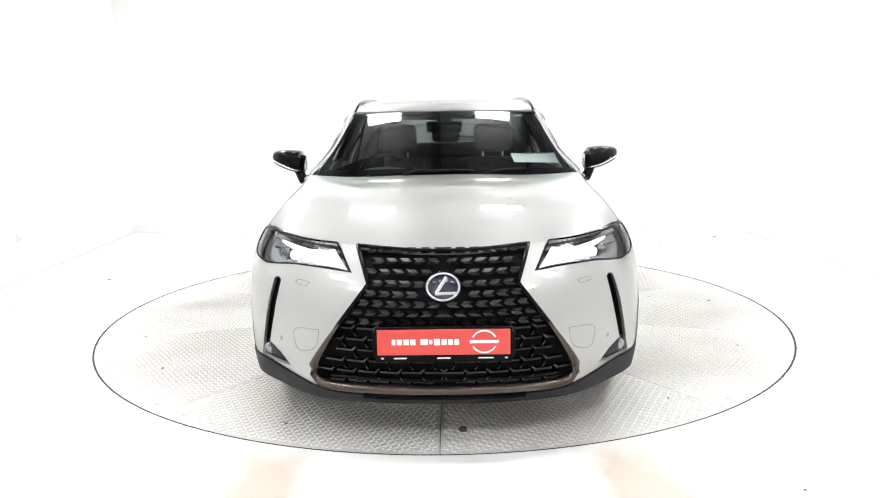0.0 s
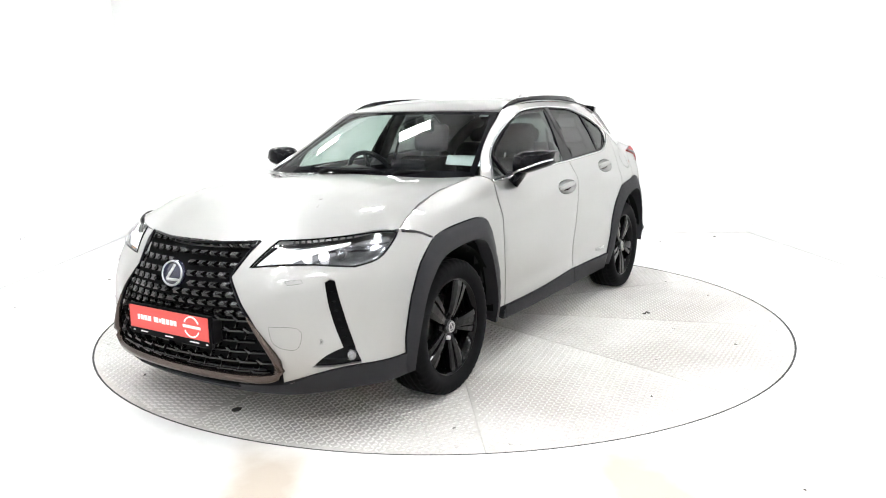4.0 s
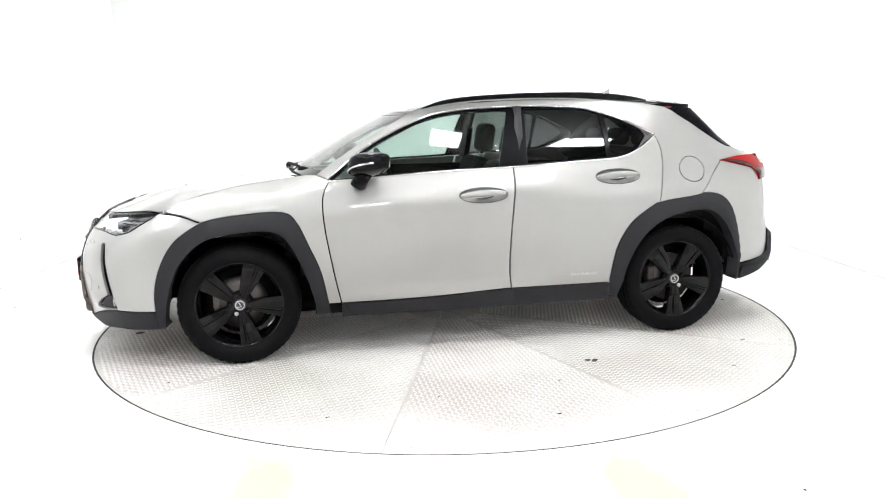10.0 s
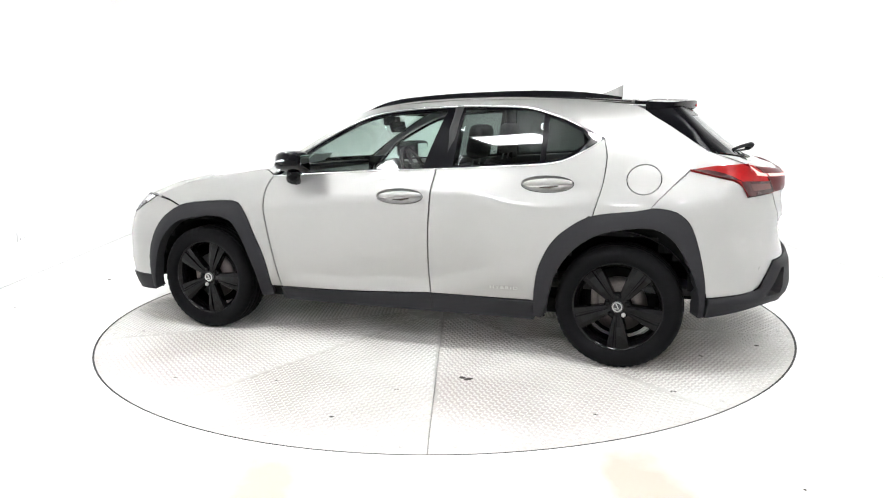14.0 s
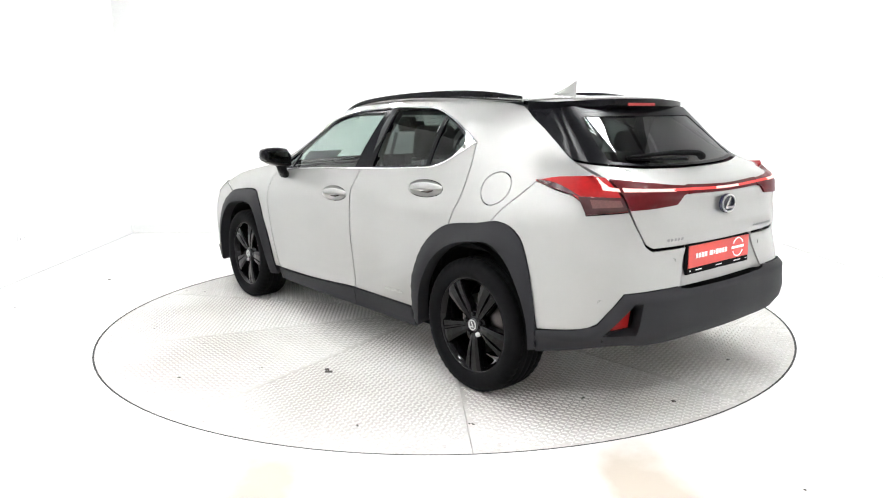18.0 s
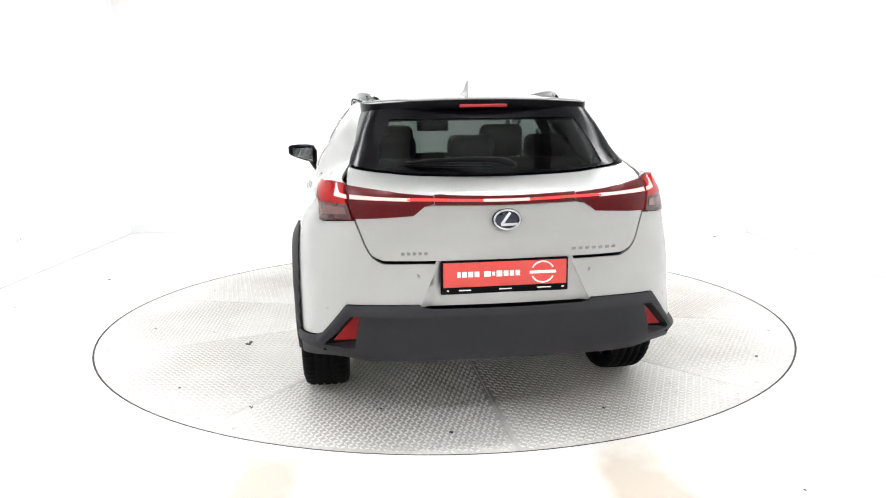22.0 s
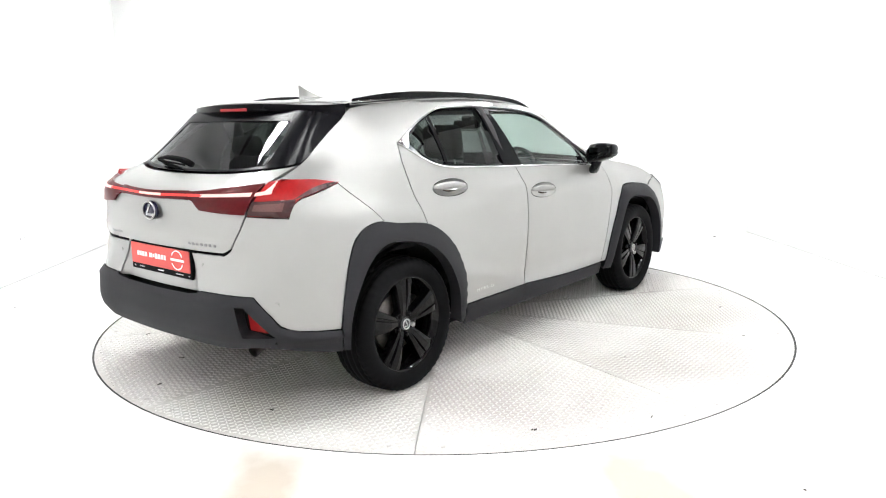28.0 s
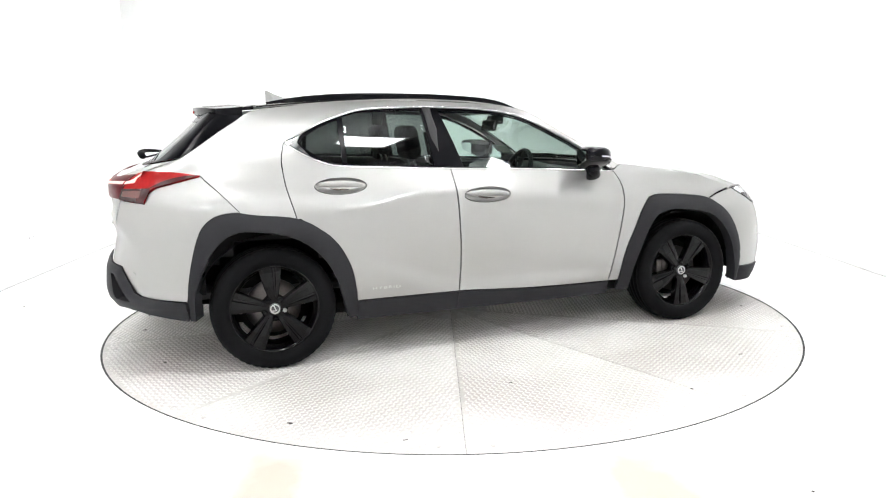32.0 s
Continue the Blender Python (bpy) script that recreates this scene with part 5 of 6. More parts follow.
def number_plate(x, z, face, wide=0.525, high=0.128):
    """A red dealer plate in a black holder, with white bars for its print."""
    m = Matrix.Translation((x, 0, z)) @ (pose(0, 0, 0, 90, 0, 90) if face > 0 else pose(0, 0, 0, 90, 0, -90))
    holder = part("plate_holder", box_bm((wide + 0.012, high + 0.012, 0.02), (0, 0, -0.01), 0.004, m=m), DARK, car, "black plate holder with a red dealer plate")
    part("plate_face", box_bm((wide - 0.006, high * 0.80, 0.004), (0, high * 0.09, 0.002), 0.001, 1, m=m), RED, holder, "red plate face")
    x0 = -0.205
    for w, h in ((0.020, 0.030), (0.026, 0.030), (0.026, 0.030), (0.026, 0.030), (0.0, 0.0), (0.034, 0.030), (0.018, 0.022), (0.030, 0.034), (0.026, 0.030), (0.024, 0.030), (0.024, 0.030)):
        if w:
            part("print_bar", box_bm((w - 0.006, h * 0.75, 0.001), (x0 + w / 2, high * 0.10, 0.0046), m=m), WHITE, holder)
        x0 += w if w else 0.014
    cx, cy = 0.158, high * 0.10
    for lo, hi in ((25, 155), (205, 335)):
        arc = [m @ Vector((cx + 0.048 * math.cos(math.radians(a)), cy + 0.044 * math.sin(math.radians(a)), 0.0045)) for a in range(lo, hi + 1, 13)]
        part("print_ring", tube_bm(arc, 0.0035, 5), WHITE, holder)
    part("print_bar", box_bm((0.112, 0.012, 0.001), (cx, cy, 0.0046), m=m), WHITE, holder)
    for bx, w in ((-0.24, 0.012), (-0.17, 0.062), (0.0, 0.066), (0.165, 0.074), (0.245, 0.014)):
        part("print_bar", box_bm((w * 0.8, 0.0045, 0.001), (bx, -high * 0.42, 0.0008), m=m), WHITE, holder)


number_plate(2.302, 0.479, 1)
number_plate(-2.128, 0.703, -1)
part("plate_bracket", box_bm((0.05, 0.56, 0.10), (2.270, 0, 0.478), 0.008), DARK, car, "black bracket behind the front plate")


def sprig(parent, name, mat, sign, pts, lift, thick=0.0, label=""):
    """A small flush panel on one side of the skin."""
    lp = loop_of(*pts)
    return panel(name, lp, skin, mat, parent, both=True, sides=(sign,), lift=lift, gap=0.0, depth=thick, step=0.03, label=label)[0]


def mirrored(x, y, z, sign):
    return (x, y * sign, z)


FOG_GREY = plain("fog_lamp_glass", (0.30, 0.30, 0.31), rough=0.15, metal=0.8)


def nose_details():
    for i, sign in enumerate((1, -1)):
        lamp = headlamps[i]
        # lit strip along the lower edge and up to the inner tip, and three lit projectors
        sprig(lamp, "light_strip", GLOW_DRL, sign, [nose((0.392, 0.757), (0.46, 0.766), (0.54, 0.771)), nose((0.54, 0.771), (0.60, 0.802), (0.71, 0.838)), nose((0.71, 0.838), (0.71, 0.846)),
                                                    nose((0.71, 0.846), (0.60, 0.828), (0.53, 0.820), (0.452, 0.828)), nose((0.452, 0.828), (0.392, 0.757))], -0.012, 0.006, "lit white daytime running light")
        for y, z, s, lit in ((0.575, 0.778, 0.014, True), (0.632, 0.785, 0.016, True), (0.690, 0.792, 0.019, False)):
            p = skin(np.array(nose((y, z))))[0]
            m = pose(p[0] - 0.034, p[1] * sign, p[2], 0, 0, 24 * sign) @ pose(0, 0, 0, 0, 90, 0)
            v, f = spin([(0.0005, 0.014), (s * 0.5, 0.011), (s * 0.8, 0.004), (s * 0.95, -0.004), (s * 1.2, 0.006), (s * 1.25, -0.02)], 18, "z")
            put("projector", [tuple(m @ Vector(q)) for q in v], f, GLOW_WHITE if lit else LAMP_GREY, lamp, "lit projector lamp" if lit else "clear projector lamp", smooth=True)
        sprig(lamp, "turn_signal", AMBER, sign, [nose((0.475, 0.760), (0.535, 0.752)), nose((0.535, 0.752), (0.54, 0.766)), nose((0.54, 0.766), (0.485, 0.774)), nose((0.485, 0.774), (0.475, 0.760))], -0.02, 0.004, "amber turn signal")
        # ribbed upper reflector
        for k in range(10):
            y = 0.50 + 0.022 * k
            p = skin(np.array(nose((y, 0.835 + 0.0026 * k))))[0]
            part("lamp_rib", box_bm((0.012, 0.004, 0.018), (p[0] - 0.022, p[1] * sign, p[2]), 0.001, 1), TRIM, lamp)
        # fog lamp
        p = skin(np.array(nose((0.762, 0.377))))[0]
        m = pose(p[0] - 0.022, (p[1] - 0.004) * sign, p[2], 0, 0, 24 * sign)
        v, f = spin([(0.0005, 0.009), (0.014, 0.008), (0.019, 0.003), (0.023, 0.008), (0.026, 0.0), (0.026, -0.02)], 20, "z")
        t = m @ pose(0, 0, 0, 0, 90, 0)
        put("fog_lamp", [tuple(t @ Vector(q)) for q in v], f, FOG_GREY, car, "round fog lamp", smooth=True)
        # slats of the side vent
        for k in range(6):
            z = 0.455 + 0.038 * k
            p = skin(np.array(nose((0.700 + 0.070 * (0.69 - z) / 0.285, z))))[0]
            part("vent_slat", box_bm((0.02, 0.022, 0.006), (p[0] - 0.022, (p[1] - 0.020) * sign, p[2]), 0.001, 1, ), DARK, car)
        # parking sensors, washer cap, tow cover outline
        for y, z in ((0.678, 0.448),):
            p = skin(np.array(nose((y, z))))[0]
            t = pose(p[0] - 0.0065, p[1] * sign, p[2], 0, 0, 28 * sign) @ pose(0, 0, 0, 0, 90, 0)
            v, f = spin([(0.0005, 0.005), (0.008, 0.005), (0.0085, 0.002), (0.011, 0.002), (0.011, 0.006), (0.0125, 0.004), (0.0125, -0.004)], 16, "z")
            put("parking_sensor", [tuple(t @ Vector(q)) for q in v], f, SENSOR, car, "round parking sensor", smooth=True)
        def line_on(pts, closed=True):
            q = skin(np.array(nose(*smooth_line(pts + pts[:1] if closed else pts, 0.02))))
            return [(a + 0.0006, b * sign, c) for a, b, c in q]
        part("washer_cap_joint", tube_bm(line_on([(0.545, 0.698), (0.60, 0.704), (0.612, 0.692), (0.56, 0.683)]), 0.0007, 4), JOINT, car, "thin joint round the headlamp washer cap")
        part("tow_cover_joint", tube_bm(line_on([(0.505, 0.515), (0.59, 0.512), (0.622, 0.49), (0.605, 0.42), (0.545, 0.425), (0.515, 0.455)][:6], True), 0.0007, 4), JOINT, car, "thin joint round the tow hook cover")


nose_details()


# ---- doors: handles, mirrors, flap, badges ----
def side_details():
    for g, bowl in zip(GRIPS, BOWLS):
        cx, cz, a, b = g

        def bowl_place(q, cx=cx, cz=cz, a=a, b=b):
            p = skin(q)
            r2 = ((p[:, 0] - cx) / a) ** 2 + ((p[:, 2] - cz) / b) ** 2
            p[:, 1] -= 0.036 * np.clip(1 - r2, 0, 1) ** 0.7
            return p
        doors = front_doors if cx > -0.5 else rear_doors
        panel("handle_bowl", bowl, bowl_place, PAINT, doors, gap=0.0, depth=0.0, step=0.012, label="hollow behind the door handle")
        for i, sign in enumerate((1, -1)):
            path, rad = [], []
            for k in range(13):
                t = k / 12
                x = cx + a * 0.94 - 2 * a * 0.94 * t
                z = cz + 0.005 + 0.008 * math.sin(math.pi * t) + 0.012 * (t - 0.5)
                y = skin(np.array(side((x, z))))[0][1] + 0.016 * math.sin(math.pi * t) ** 0.5 - 0.003
                path.append((x, y * sign, z))
                rad.append(0.004 + 0.006 * math.sin(math.pi * t) ** 0.6)
            grip = part("door_handle", tube_bm(path, rad, 12, flat=1.9), PAINT, doors[i], "silver door handle", smooth=True)
            part("handle_gasket", tube_bm([(cx + 0.045, (abs(path[6][1]) - 0.017) * sign, cz - 0.020), (cx - 0.01, (abs(path[6][1]) - 0.014) * sign, cz - 0.019), (cx - 0.058, (abs(path[6][1]) - 0.014) * sign, cz - 0.010)], [0.002, 0.0055, 0.003], 8), BRONZE, doors[i], "dark lower edge of the handle", smooth=True)
    panel("fuel_flap", FLAP, skin, PAINT, car, sides=(1,), gap=0.003, step=0.03, label="round silver fuel flap")
    # mirrors
    for sign in (1, -1):
        bm = bmesh.new()
        secs = []
        # (out, forward centre, up centre, half depth, half height)
        for y, xc, zc, hd, hh in ((0.85, 0.61, 1.078, 0.05, 0.040), (0.872, 0.61, 1.094, 0.085, 0.060), (0.93, 0.60, 1.104, 0.100, 0.058), (0.98, 0.585, 1.113, 0.095, 0.049), (1.03, 0.56, 1.121, 0.070, 0.036), (1.052, 0.54, 1.124, 0.040, 0.022)):
            ring = []
            for k in range(16):
                t = 2 * math.pi * k / 16
                c, s = math.cos(t), math.sin(t)
                dx = hd * math.copysign(abs(c) ** 0.6, c)
                dz = hh * math.copysign(abs(s) ** 0.6, s)
                if dx < 0:
                    dx *= (xc - (0.512 - 0.16 * (y - 0.874))) / hd
                ring.append(bm.verts.new((xc + dx, y * sign, zc + dz + 0.010 * (1 - c) * (s > 0))))
            secs.append(ring)
        for a, b in zip(secs, secs[1:]):
            for k in range(16):
                bm.faces.new((a[k], a[(k + 1) % 16], b[(k + 1) % 16], b[k]))
        bm.faces.new(secs[0])
        bm.faces.new(secs[-1][::-1])
        bmesh.ops.recalc_face_normals(bm, faces=list(bm.faces))
        shell = part("door_mirror", bm, GLOSS, car, "gloss black door mirror with a bright line", smooth=True)
        part("mirror_foot", tube_bm([(0.640, 0.845 * sign, 0.985), (0.625, 0.868 * sign, 1.015), (0.61, 0.885 * sign, 1.06)], [0.032, 0.028, 0.034], 10, flat=1.5, up=(1, 0, 0)), GLOSS, shell, smooth=True)
        quad = [(0.507, 0.880, 1.052), (0.484, 1.018, 1.094), (0.484, 1.020, 1.146), (0.507, 0.880, 1.146)]
        put("mirror_glass", [mirrored(*q, sign) for q in quad] + [mirrored(q[0] - 0.004, q[1], q[2], sign) for q in quad], [(3, 2, 1, 0), (4, 5, 6, 7), (0, 1, 5, 4), (1, 2, 6, 5), (2, 3, 7, 6), (3, 0, 4, 7)], MIRROR, shell, "mirror glass")
        strip = [(0.675, 0.862 * sign, 1.050), (0.702, 0.92 * sign, 1.066), (0.682, 0.98 * sign, 1.092), (0.632, 1.03 * sign, 1.112), (0.57, 1.052 * sign, 1.120)]
        part("mirror_strip", tube_bm(smooth_line(strip, 0.02), 0.0055, 6), CHROME, shell, "bright line on the mirror", smooth=True)
    # word on the rear doors
    for i, sign in enumerate((1, -1)):
        cu = bpy.data.curves.new("lettering", "FONT")
        cu.body = "HYBRID"
        cu.size, cu.extrude, cu.space_character = 0.034, 0.001, 1.25
        cu.align_x = "CENTER"
        tmp = bpy.data.objects.new("tmp_text", cu)
        scene.collection.objects.link(tmp)
        dg = bpy.context.evaluated_depsgraph_get()
        me = bpy.data.meshes.new_from_object(tmp.evaluated_get(dg))
        bpy.data.objects.remove(tmp)
        y = skin(np.array(side((-0.70, 0.42))))[0][1] + 0.006
        me.transform(Matrix.Diagonal((1.18, 0.68, 1, 1)))
        me.transform(pose(-0.70, y * sign, 0.405, 88, 0, 180 if sign > 0 else 0))
        me.materials.clear()
        me.materials.append(METAL)
        ob = new("lettering", me)
        ob.parent = rear_doors[i]
        ob["label"] = "raised metal word HYBRID"


side_details()


# ---- roof: rails, aerial, spoiler ----
def roof_details():
    for sign in (1, -1):
        path = smooth_line([(0.225, 0.575, 1.402), (0.15, 0.572, 1.432), (0.03, 0.568, 1.459), (-0.20, 0.565, 1.478), (-0.45, 0.56, 1.488), (-0.785, 0.545, 1.491), (-1.0, 0.52, 1.482), (-1.15, 0.49, 1.466), (-1.27, 0.465, 1.446)], 0.05)
        part("roof_rail", tube_bm([(x, y * sign, z) for x, y, z in path], 0.0088, 10, flat=0.9), GLOSS, car, "gloss black roof rail", smooth=True)
        for x0, x1, mat in ((0.225, 0.0, GLOSS), (0.06, -1.13, GLOSS), (-1.06, -1.27, GLOSS)):
            a, b = min(x0, x1), max(x0, x1)
            q = [p for p in path if a - 0.01 <= p[0] <= b + 0.01]
            v, f = [], []
            for x, y, z in q:
                base = float(ROOF_Z(x)) - 0.026 * (y / 0.57) ** 2.2 - 0.006
                for dy in (-0.008, 0.008):
                    v += [(x, (y + dy) * sign, z), (x, (y + dy) * sign, min(base, z - 0.004))]
            for k in range(len(q) - 1):
                c = 4 * k
                f += [(c, c + 1, c + 5, c + 4), (c + 2, c + 6, c + 7, c + 3), (c, c + 4, c + 6, c + 2)]
            put("rail_foot", v, f, mat, car, "foot of the roof rail")
        # a slim joint where the roof meets the side frame
        part("roof_joint", tube_bm([(x, (0.583 - 0.06 * max(0, (-x - 0.7) / 0.63) ** 1.5) * sign, float(ROOF_Z(x)) - 0.029) for x in np.linspace(0.15, -1.33, 20)], 0.004, 5), DARK, car, "dark roof joint")
    # shark-fin aerial
    v, f = [], []
    n = 9
    for i in range(n):
        t = i / (n - 1)
        x = -1.015 - 0.185 * t
        top = 1.475 + 0.068 * t ** 1.6
        base = float(ROOF_Z(x)) - 0.004
        w = 0.030 * math.sin(math.pi * min(t + 0.12, 1) ** 0.8) ** 0.6 + 0.004
        for zz, ww in ((base, w), (base + 0.25 * (top - base), w * 0.45), (top - 0.004, 0.005)):
            v += [(x, ww, zz), (x, -ww, zz)]
    for i in range(n - 1):
        for k in range(2):
            a, b = 6 * i + 2 * k, 6 * (i + 1) + 2 * k
            f += [(a, b, b + 2, a + 2), (a + 1, a + 3, b + 3, b + 1)]
        a, b = 6 * i + 4, 6 * (i + 1) + 4
        f.append((a, b, b + 1, a + 1))
    a = 6 * (n - 1)
    f += [(a, a + 1, a + 3, a + 2), (a + 2, a + 3, a + 5, a + 4)]
    low = min(q[2] for q in v)
    v = [(-1.015 + (q[0] + 1.015) * 1.15, q[1], low + (q[2] - low) * 1.0) for q in v]
    put("aerial", v, f, PAINT, car, "silver shark-fin aerial", smooth=False)

    # spoiler: a silver top with black underside and side fins
    def top_place(q):
        x, y = q[:, 0], q[:, 1]
        return np.c_[x, y, ROOF_Z(x) - 0.030 * np.abs(y / 0.57) ** 2.2 + 0.004]
    half = [(-1.408, 0.558), (-1.48, 0.545), (-1.540, 0.518), (-1.568, 0.478), (-1.607, 0.37), (-1.640, 0.24), (-1.658, 0.10), (-1.662, 0.0)]
    rear = half + [(x, -y) for x, y in half[-2::-1]]
    seam = [(-1.408, 0.556), (-1.345, 0.52), (-1.435, 0.3), (-1.465, 0.0)]
    seam = seam + [(x, -y) for x, y in seam[-2::-1]]
    panel("spoiler", loop_of(smooth_line(rear, 0.03), seam[::-1]), top_place, GLOSS, car, both=False, depth=0.02, gap=0.002, step=0.035, label="gloss black roof spoiler over the rear window")
    inlay = [(-1.408, 0.550), (-1.430, 0.495), (-1.460, 0.40), (-1.540, 0.345), (-1.598, 0.290), (-1.616, 0.14), (-1.620, 0.0)]
    inlay = inlay + [(x, -y) for x, y in inlay[-2::-1]]
    panel("spoiler_top", loop_of(inlay, seam[::-1]), top_place, PAINT, car, both=False, depth=0.006, gap=0.003, lift=0.004, step=0.035, label="silver top of the roof spoiler")
    v, f = [], []
    edge = smooth_line(rear, 0.03)
    for x, y in edge:
        z = float(ROOF_Z(x)) - 0.030 * abs(y / 0.57) ** 2.2
        w = min(1.0, max(0.0, (-1.43 - x) / 0.15))
        v += [(x - 0.002, y, z + 0.004), (x - 0.004 * w, y, z - 0.006), (x - 0.002 * w, y * 0.998, z - 0.030), (x + 0.012 * w, y * 0.99, z - 0.044), (x + 0.19 * w, y * 0.93, z - 0.085)]
    for k in range(len(edge) - 1):
        for j in range(4):
            a, b = 5 * k + j, 5 * k + 5 + j
            f.append((a, b, b + 1, a + 1))
    put("spoiler_edge", v, f, SATIN, car, "gloss black spoiler edge", smooth=True)
    part("brake_light", box_bm((0.012, 0.22, 0.014), (-1.6605, 0.0, float(ROOF_Z(-1.66)) - 0.024), 0.003), GLOW_RED_DIM, car, "red high-level brake light")


GLOW_RED_DIM = glowing("dim_red_led", (1.0, 0.03, 0.03), 0.07, (0.25, 0.008, 0.012))
roof_details()


# ---- details of the tail ----
def tail_details():
    for i, sign in enumerate((1, -1)):
        lamp = tail_lamps[i]
        sprig(lamp, "light_strip", GLOW_PALE, sign, [tail((0.670, 1.082), (0.676, 1.082)), tail((0.676, 1.082), (0.680, 1.052), (0.684, 1.034)), tail((0.684, 1.034), (0.634, 1.026)), tail((0.634, 1.026), (0.634, 1.040)), tail((0.634, 1.040), (0.660, 1.046), (0.670, 1.082))], 0.0135, 0.002, "lit pale light strip")
        sprig(lamp, "lower_lens", LENS_PINK, sign, [tail((0.745, 1.010), (0.630, 1.007)), tail((0.630, 1.007), (0.618, 0.950)), tail((0.618, 0.950), (0.744, 0.936)), tail((0.744, 0.936), (0.745, 1.010))], 0.0135, 0.002, "smoked lower lens")
        sprig(lamp, "lower_lens", LENS_CLEAR, sign, [tail((0.724, 0.998), (0.640, 0.995)), tail((0.640, 0.995), (0.634, 0.968)), tail((0.634, 0.968), (0.724, 0.962)), tail((0.724, 0.962), (0.724, 0.998))], 0.0158, 0.002, "paler reversing lens")
        sprig(car, "light_strip", GLOW_PALE, sign, [tail((0.622, 1.042), (0.50, 1.035), (0.39, 1.0315)), tail((0.39, 1.0315), (0.39, 1.0195)), tail((0.39, 1.0195), (0.50, 1.023), (0.622, 1.026)), tail((0.622, 1.026), (0.622, 1.042))], 0.0118, 0.002, "lit pale light strip on the tailgate")
        tip = S([(-1.668, 1.0635), (-1.74, 1.0475)]) + tail((0.752, 1.017))
        sprig(lamp, "lower_lens", LENS_PINK, sign, [tip, tail((0.752, 1.017), (0.738, 1.009)), tail((0.738, 1.009)) + S([(-1.83, 1.046), (-1.75, 1.063), (-1.668, 1.0655)]), S([(-1.668, 1.0655), (-1.668, 1.0635)])], 0.0138, 0.002, "smoked lower edge of the lamp")
        # raised fin of the lamp
        fin = [(-1.70, 0.738, 1.070), (-1.80, 0.722, 1.088), (-1.935, 0.700, 1.101), (-1.962, 0.702, 1.045), (-1.70, 0.700, 1.060), (-1.80, 0.676, 1.068), (-1.925, 0.664, 1.066), (-1.975, 0.650, 1.045)]
        put("lamp_fin", [mirrored(*q, sign) for q in fin], [(0, 1, 5, 4), (1, 2, 6, 5), (2, 3, 7, 6), (0, 4, 5, 1), (3, 0, 4, 7)][:3], LENS_RED, lamp, "red fin of the tail lamp")
        # reflector pocket in the lower cover
        hollow = [(-2.045, 0.760, 0.40), (-2.075, 0.56, 0.40), (-2.075, 0.55, 0.59), (-2.045, 0.66, 0.59)]
        put("reflector_pocket", [mirrored(*q, sign) for q in hollow], [(0, 1, 2, 3)], DARK, car, "black pocket of the rear reflector")
        face = [(-2.060, 0.712, 0.446), (-2.078, 0.622, 0.450), (-2.080, 0.600, 0.554), (-2.074, 0.622, 0.552)]
        put("reflector", [mirrored(*q, sign) for q in face] + [mirrored(x + 0.012, y, z, sign) for x, y, z in face], [(0, 1, 2, 3), (4, 7, 6, 5), (0, 4, 5, 1), (1, 5, 6, 2), (2, 6, 7, 3), (3, 7, 4, 0)], REFLECTOR, car, "red rear reflector")
        for y, z in ((0.365, 0.714), (0.735, 0.566)):
            p = skin(np.array(tail((y, z))))[0]
            v, f = spin([(0.0005, 0.005), (0.008, 0.005), (0.0085, 0.002), (0.011, 0.002), (0.011, 0.006), (0.0125, 0.004), (0.0125, -0.004)], 16, "z")
            t = pose(p[0] + 0.0055, p[1] * sign * (1 if y < 0.5 else 0.996), p[2], 0, 0, (-14 if y < 0.5 else -42) * sign) @ pose(0, 0, 0, 0, -90, 0)
            put("parking_sensor", [tuple(t @ Vector(q)) for q in v], f, SENSOR, car, "round parking sensor", smooth=True)
    middle = loop_of(tail((0.095, 1.0252), (0.0, 1.0245), (-0.095, 1.0252)), tail((-0.095, 1.0252), (-0.095, 1.0142)), tail((-0.095, 1.0142), (0.0, 1.0135), (0.095, 1.0142)), tail((0.095, 1.0142), (0.095, 1.0252)))
    panel("light_strip", middle, skin, GLOW_PALE, car, both=False, gap=0, lift=0.0135, depth=0.002, step=0.03, label="lit pale middle of the light bar")
    bar = loop_of(tail((0.40, 1.032), (0.30, 1.030), (0.0, 1.024), (-0.30, 1.030), (-0.40, 1.032)), tail((-0.40, 1.032), (-0.40, 1.021)), tail((-0.40, 1.021), (-0.30, 1.019), (0.0, 1.013), (0.30, 1.019), (0.40, 1.021)), tail((0.40, 1.021), (0.40, 1.032)))
    panel("light_strip", bar, skin, GLOW_RED, car, both=False, gap=0, lift=0.0118, depth=0.002, step=0.03, label="lit red line of the light bar")
    # badges by the lower corners of the tailgate
    for y0, y1, n in ((0.435, 0.318, 5), (-0.272, -0.478, 7)):
        for k in range(n):
            y = y0 + (y1 - y0) * (k + 0.5) / n
            p = skin(np.array(tail((y, 0.812))))[0]
            part("badge_letter_bar", box_bm((0.003, abs(y1 - y0) / n * 0.6, 0.013), (p[0] - 0.001, p[1], p[2]), 0.001, 1), BADGE, car)
    # rear wiper with its arm and cap
    arm = [(-1.965, -0.075, 1.146), (-1.980, -0.02, 1.168), (-1.965, 0.12, 1.176), (-1.915, 0.26, 1.170), (-1.872, 0.385, 1.160)]
    w = part("rear_wiper", tube_bm(smooth_line(arm, 0.03), [0.020] + [0.022 - 0.0008 * k for k in range(len(smooth_line(arm, 0.03)) - 1)], 8, flat=0.7), DARK, car, "black rear wiper", smooth=True)
    part("wiper_blade", tube_bm([(-1.95, 0.02, 1.142), (-1.872, 0.39, 1.150)], 0.006, 5), RUBBER, w)
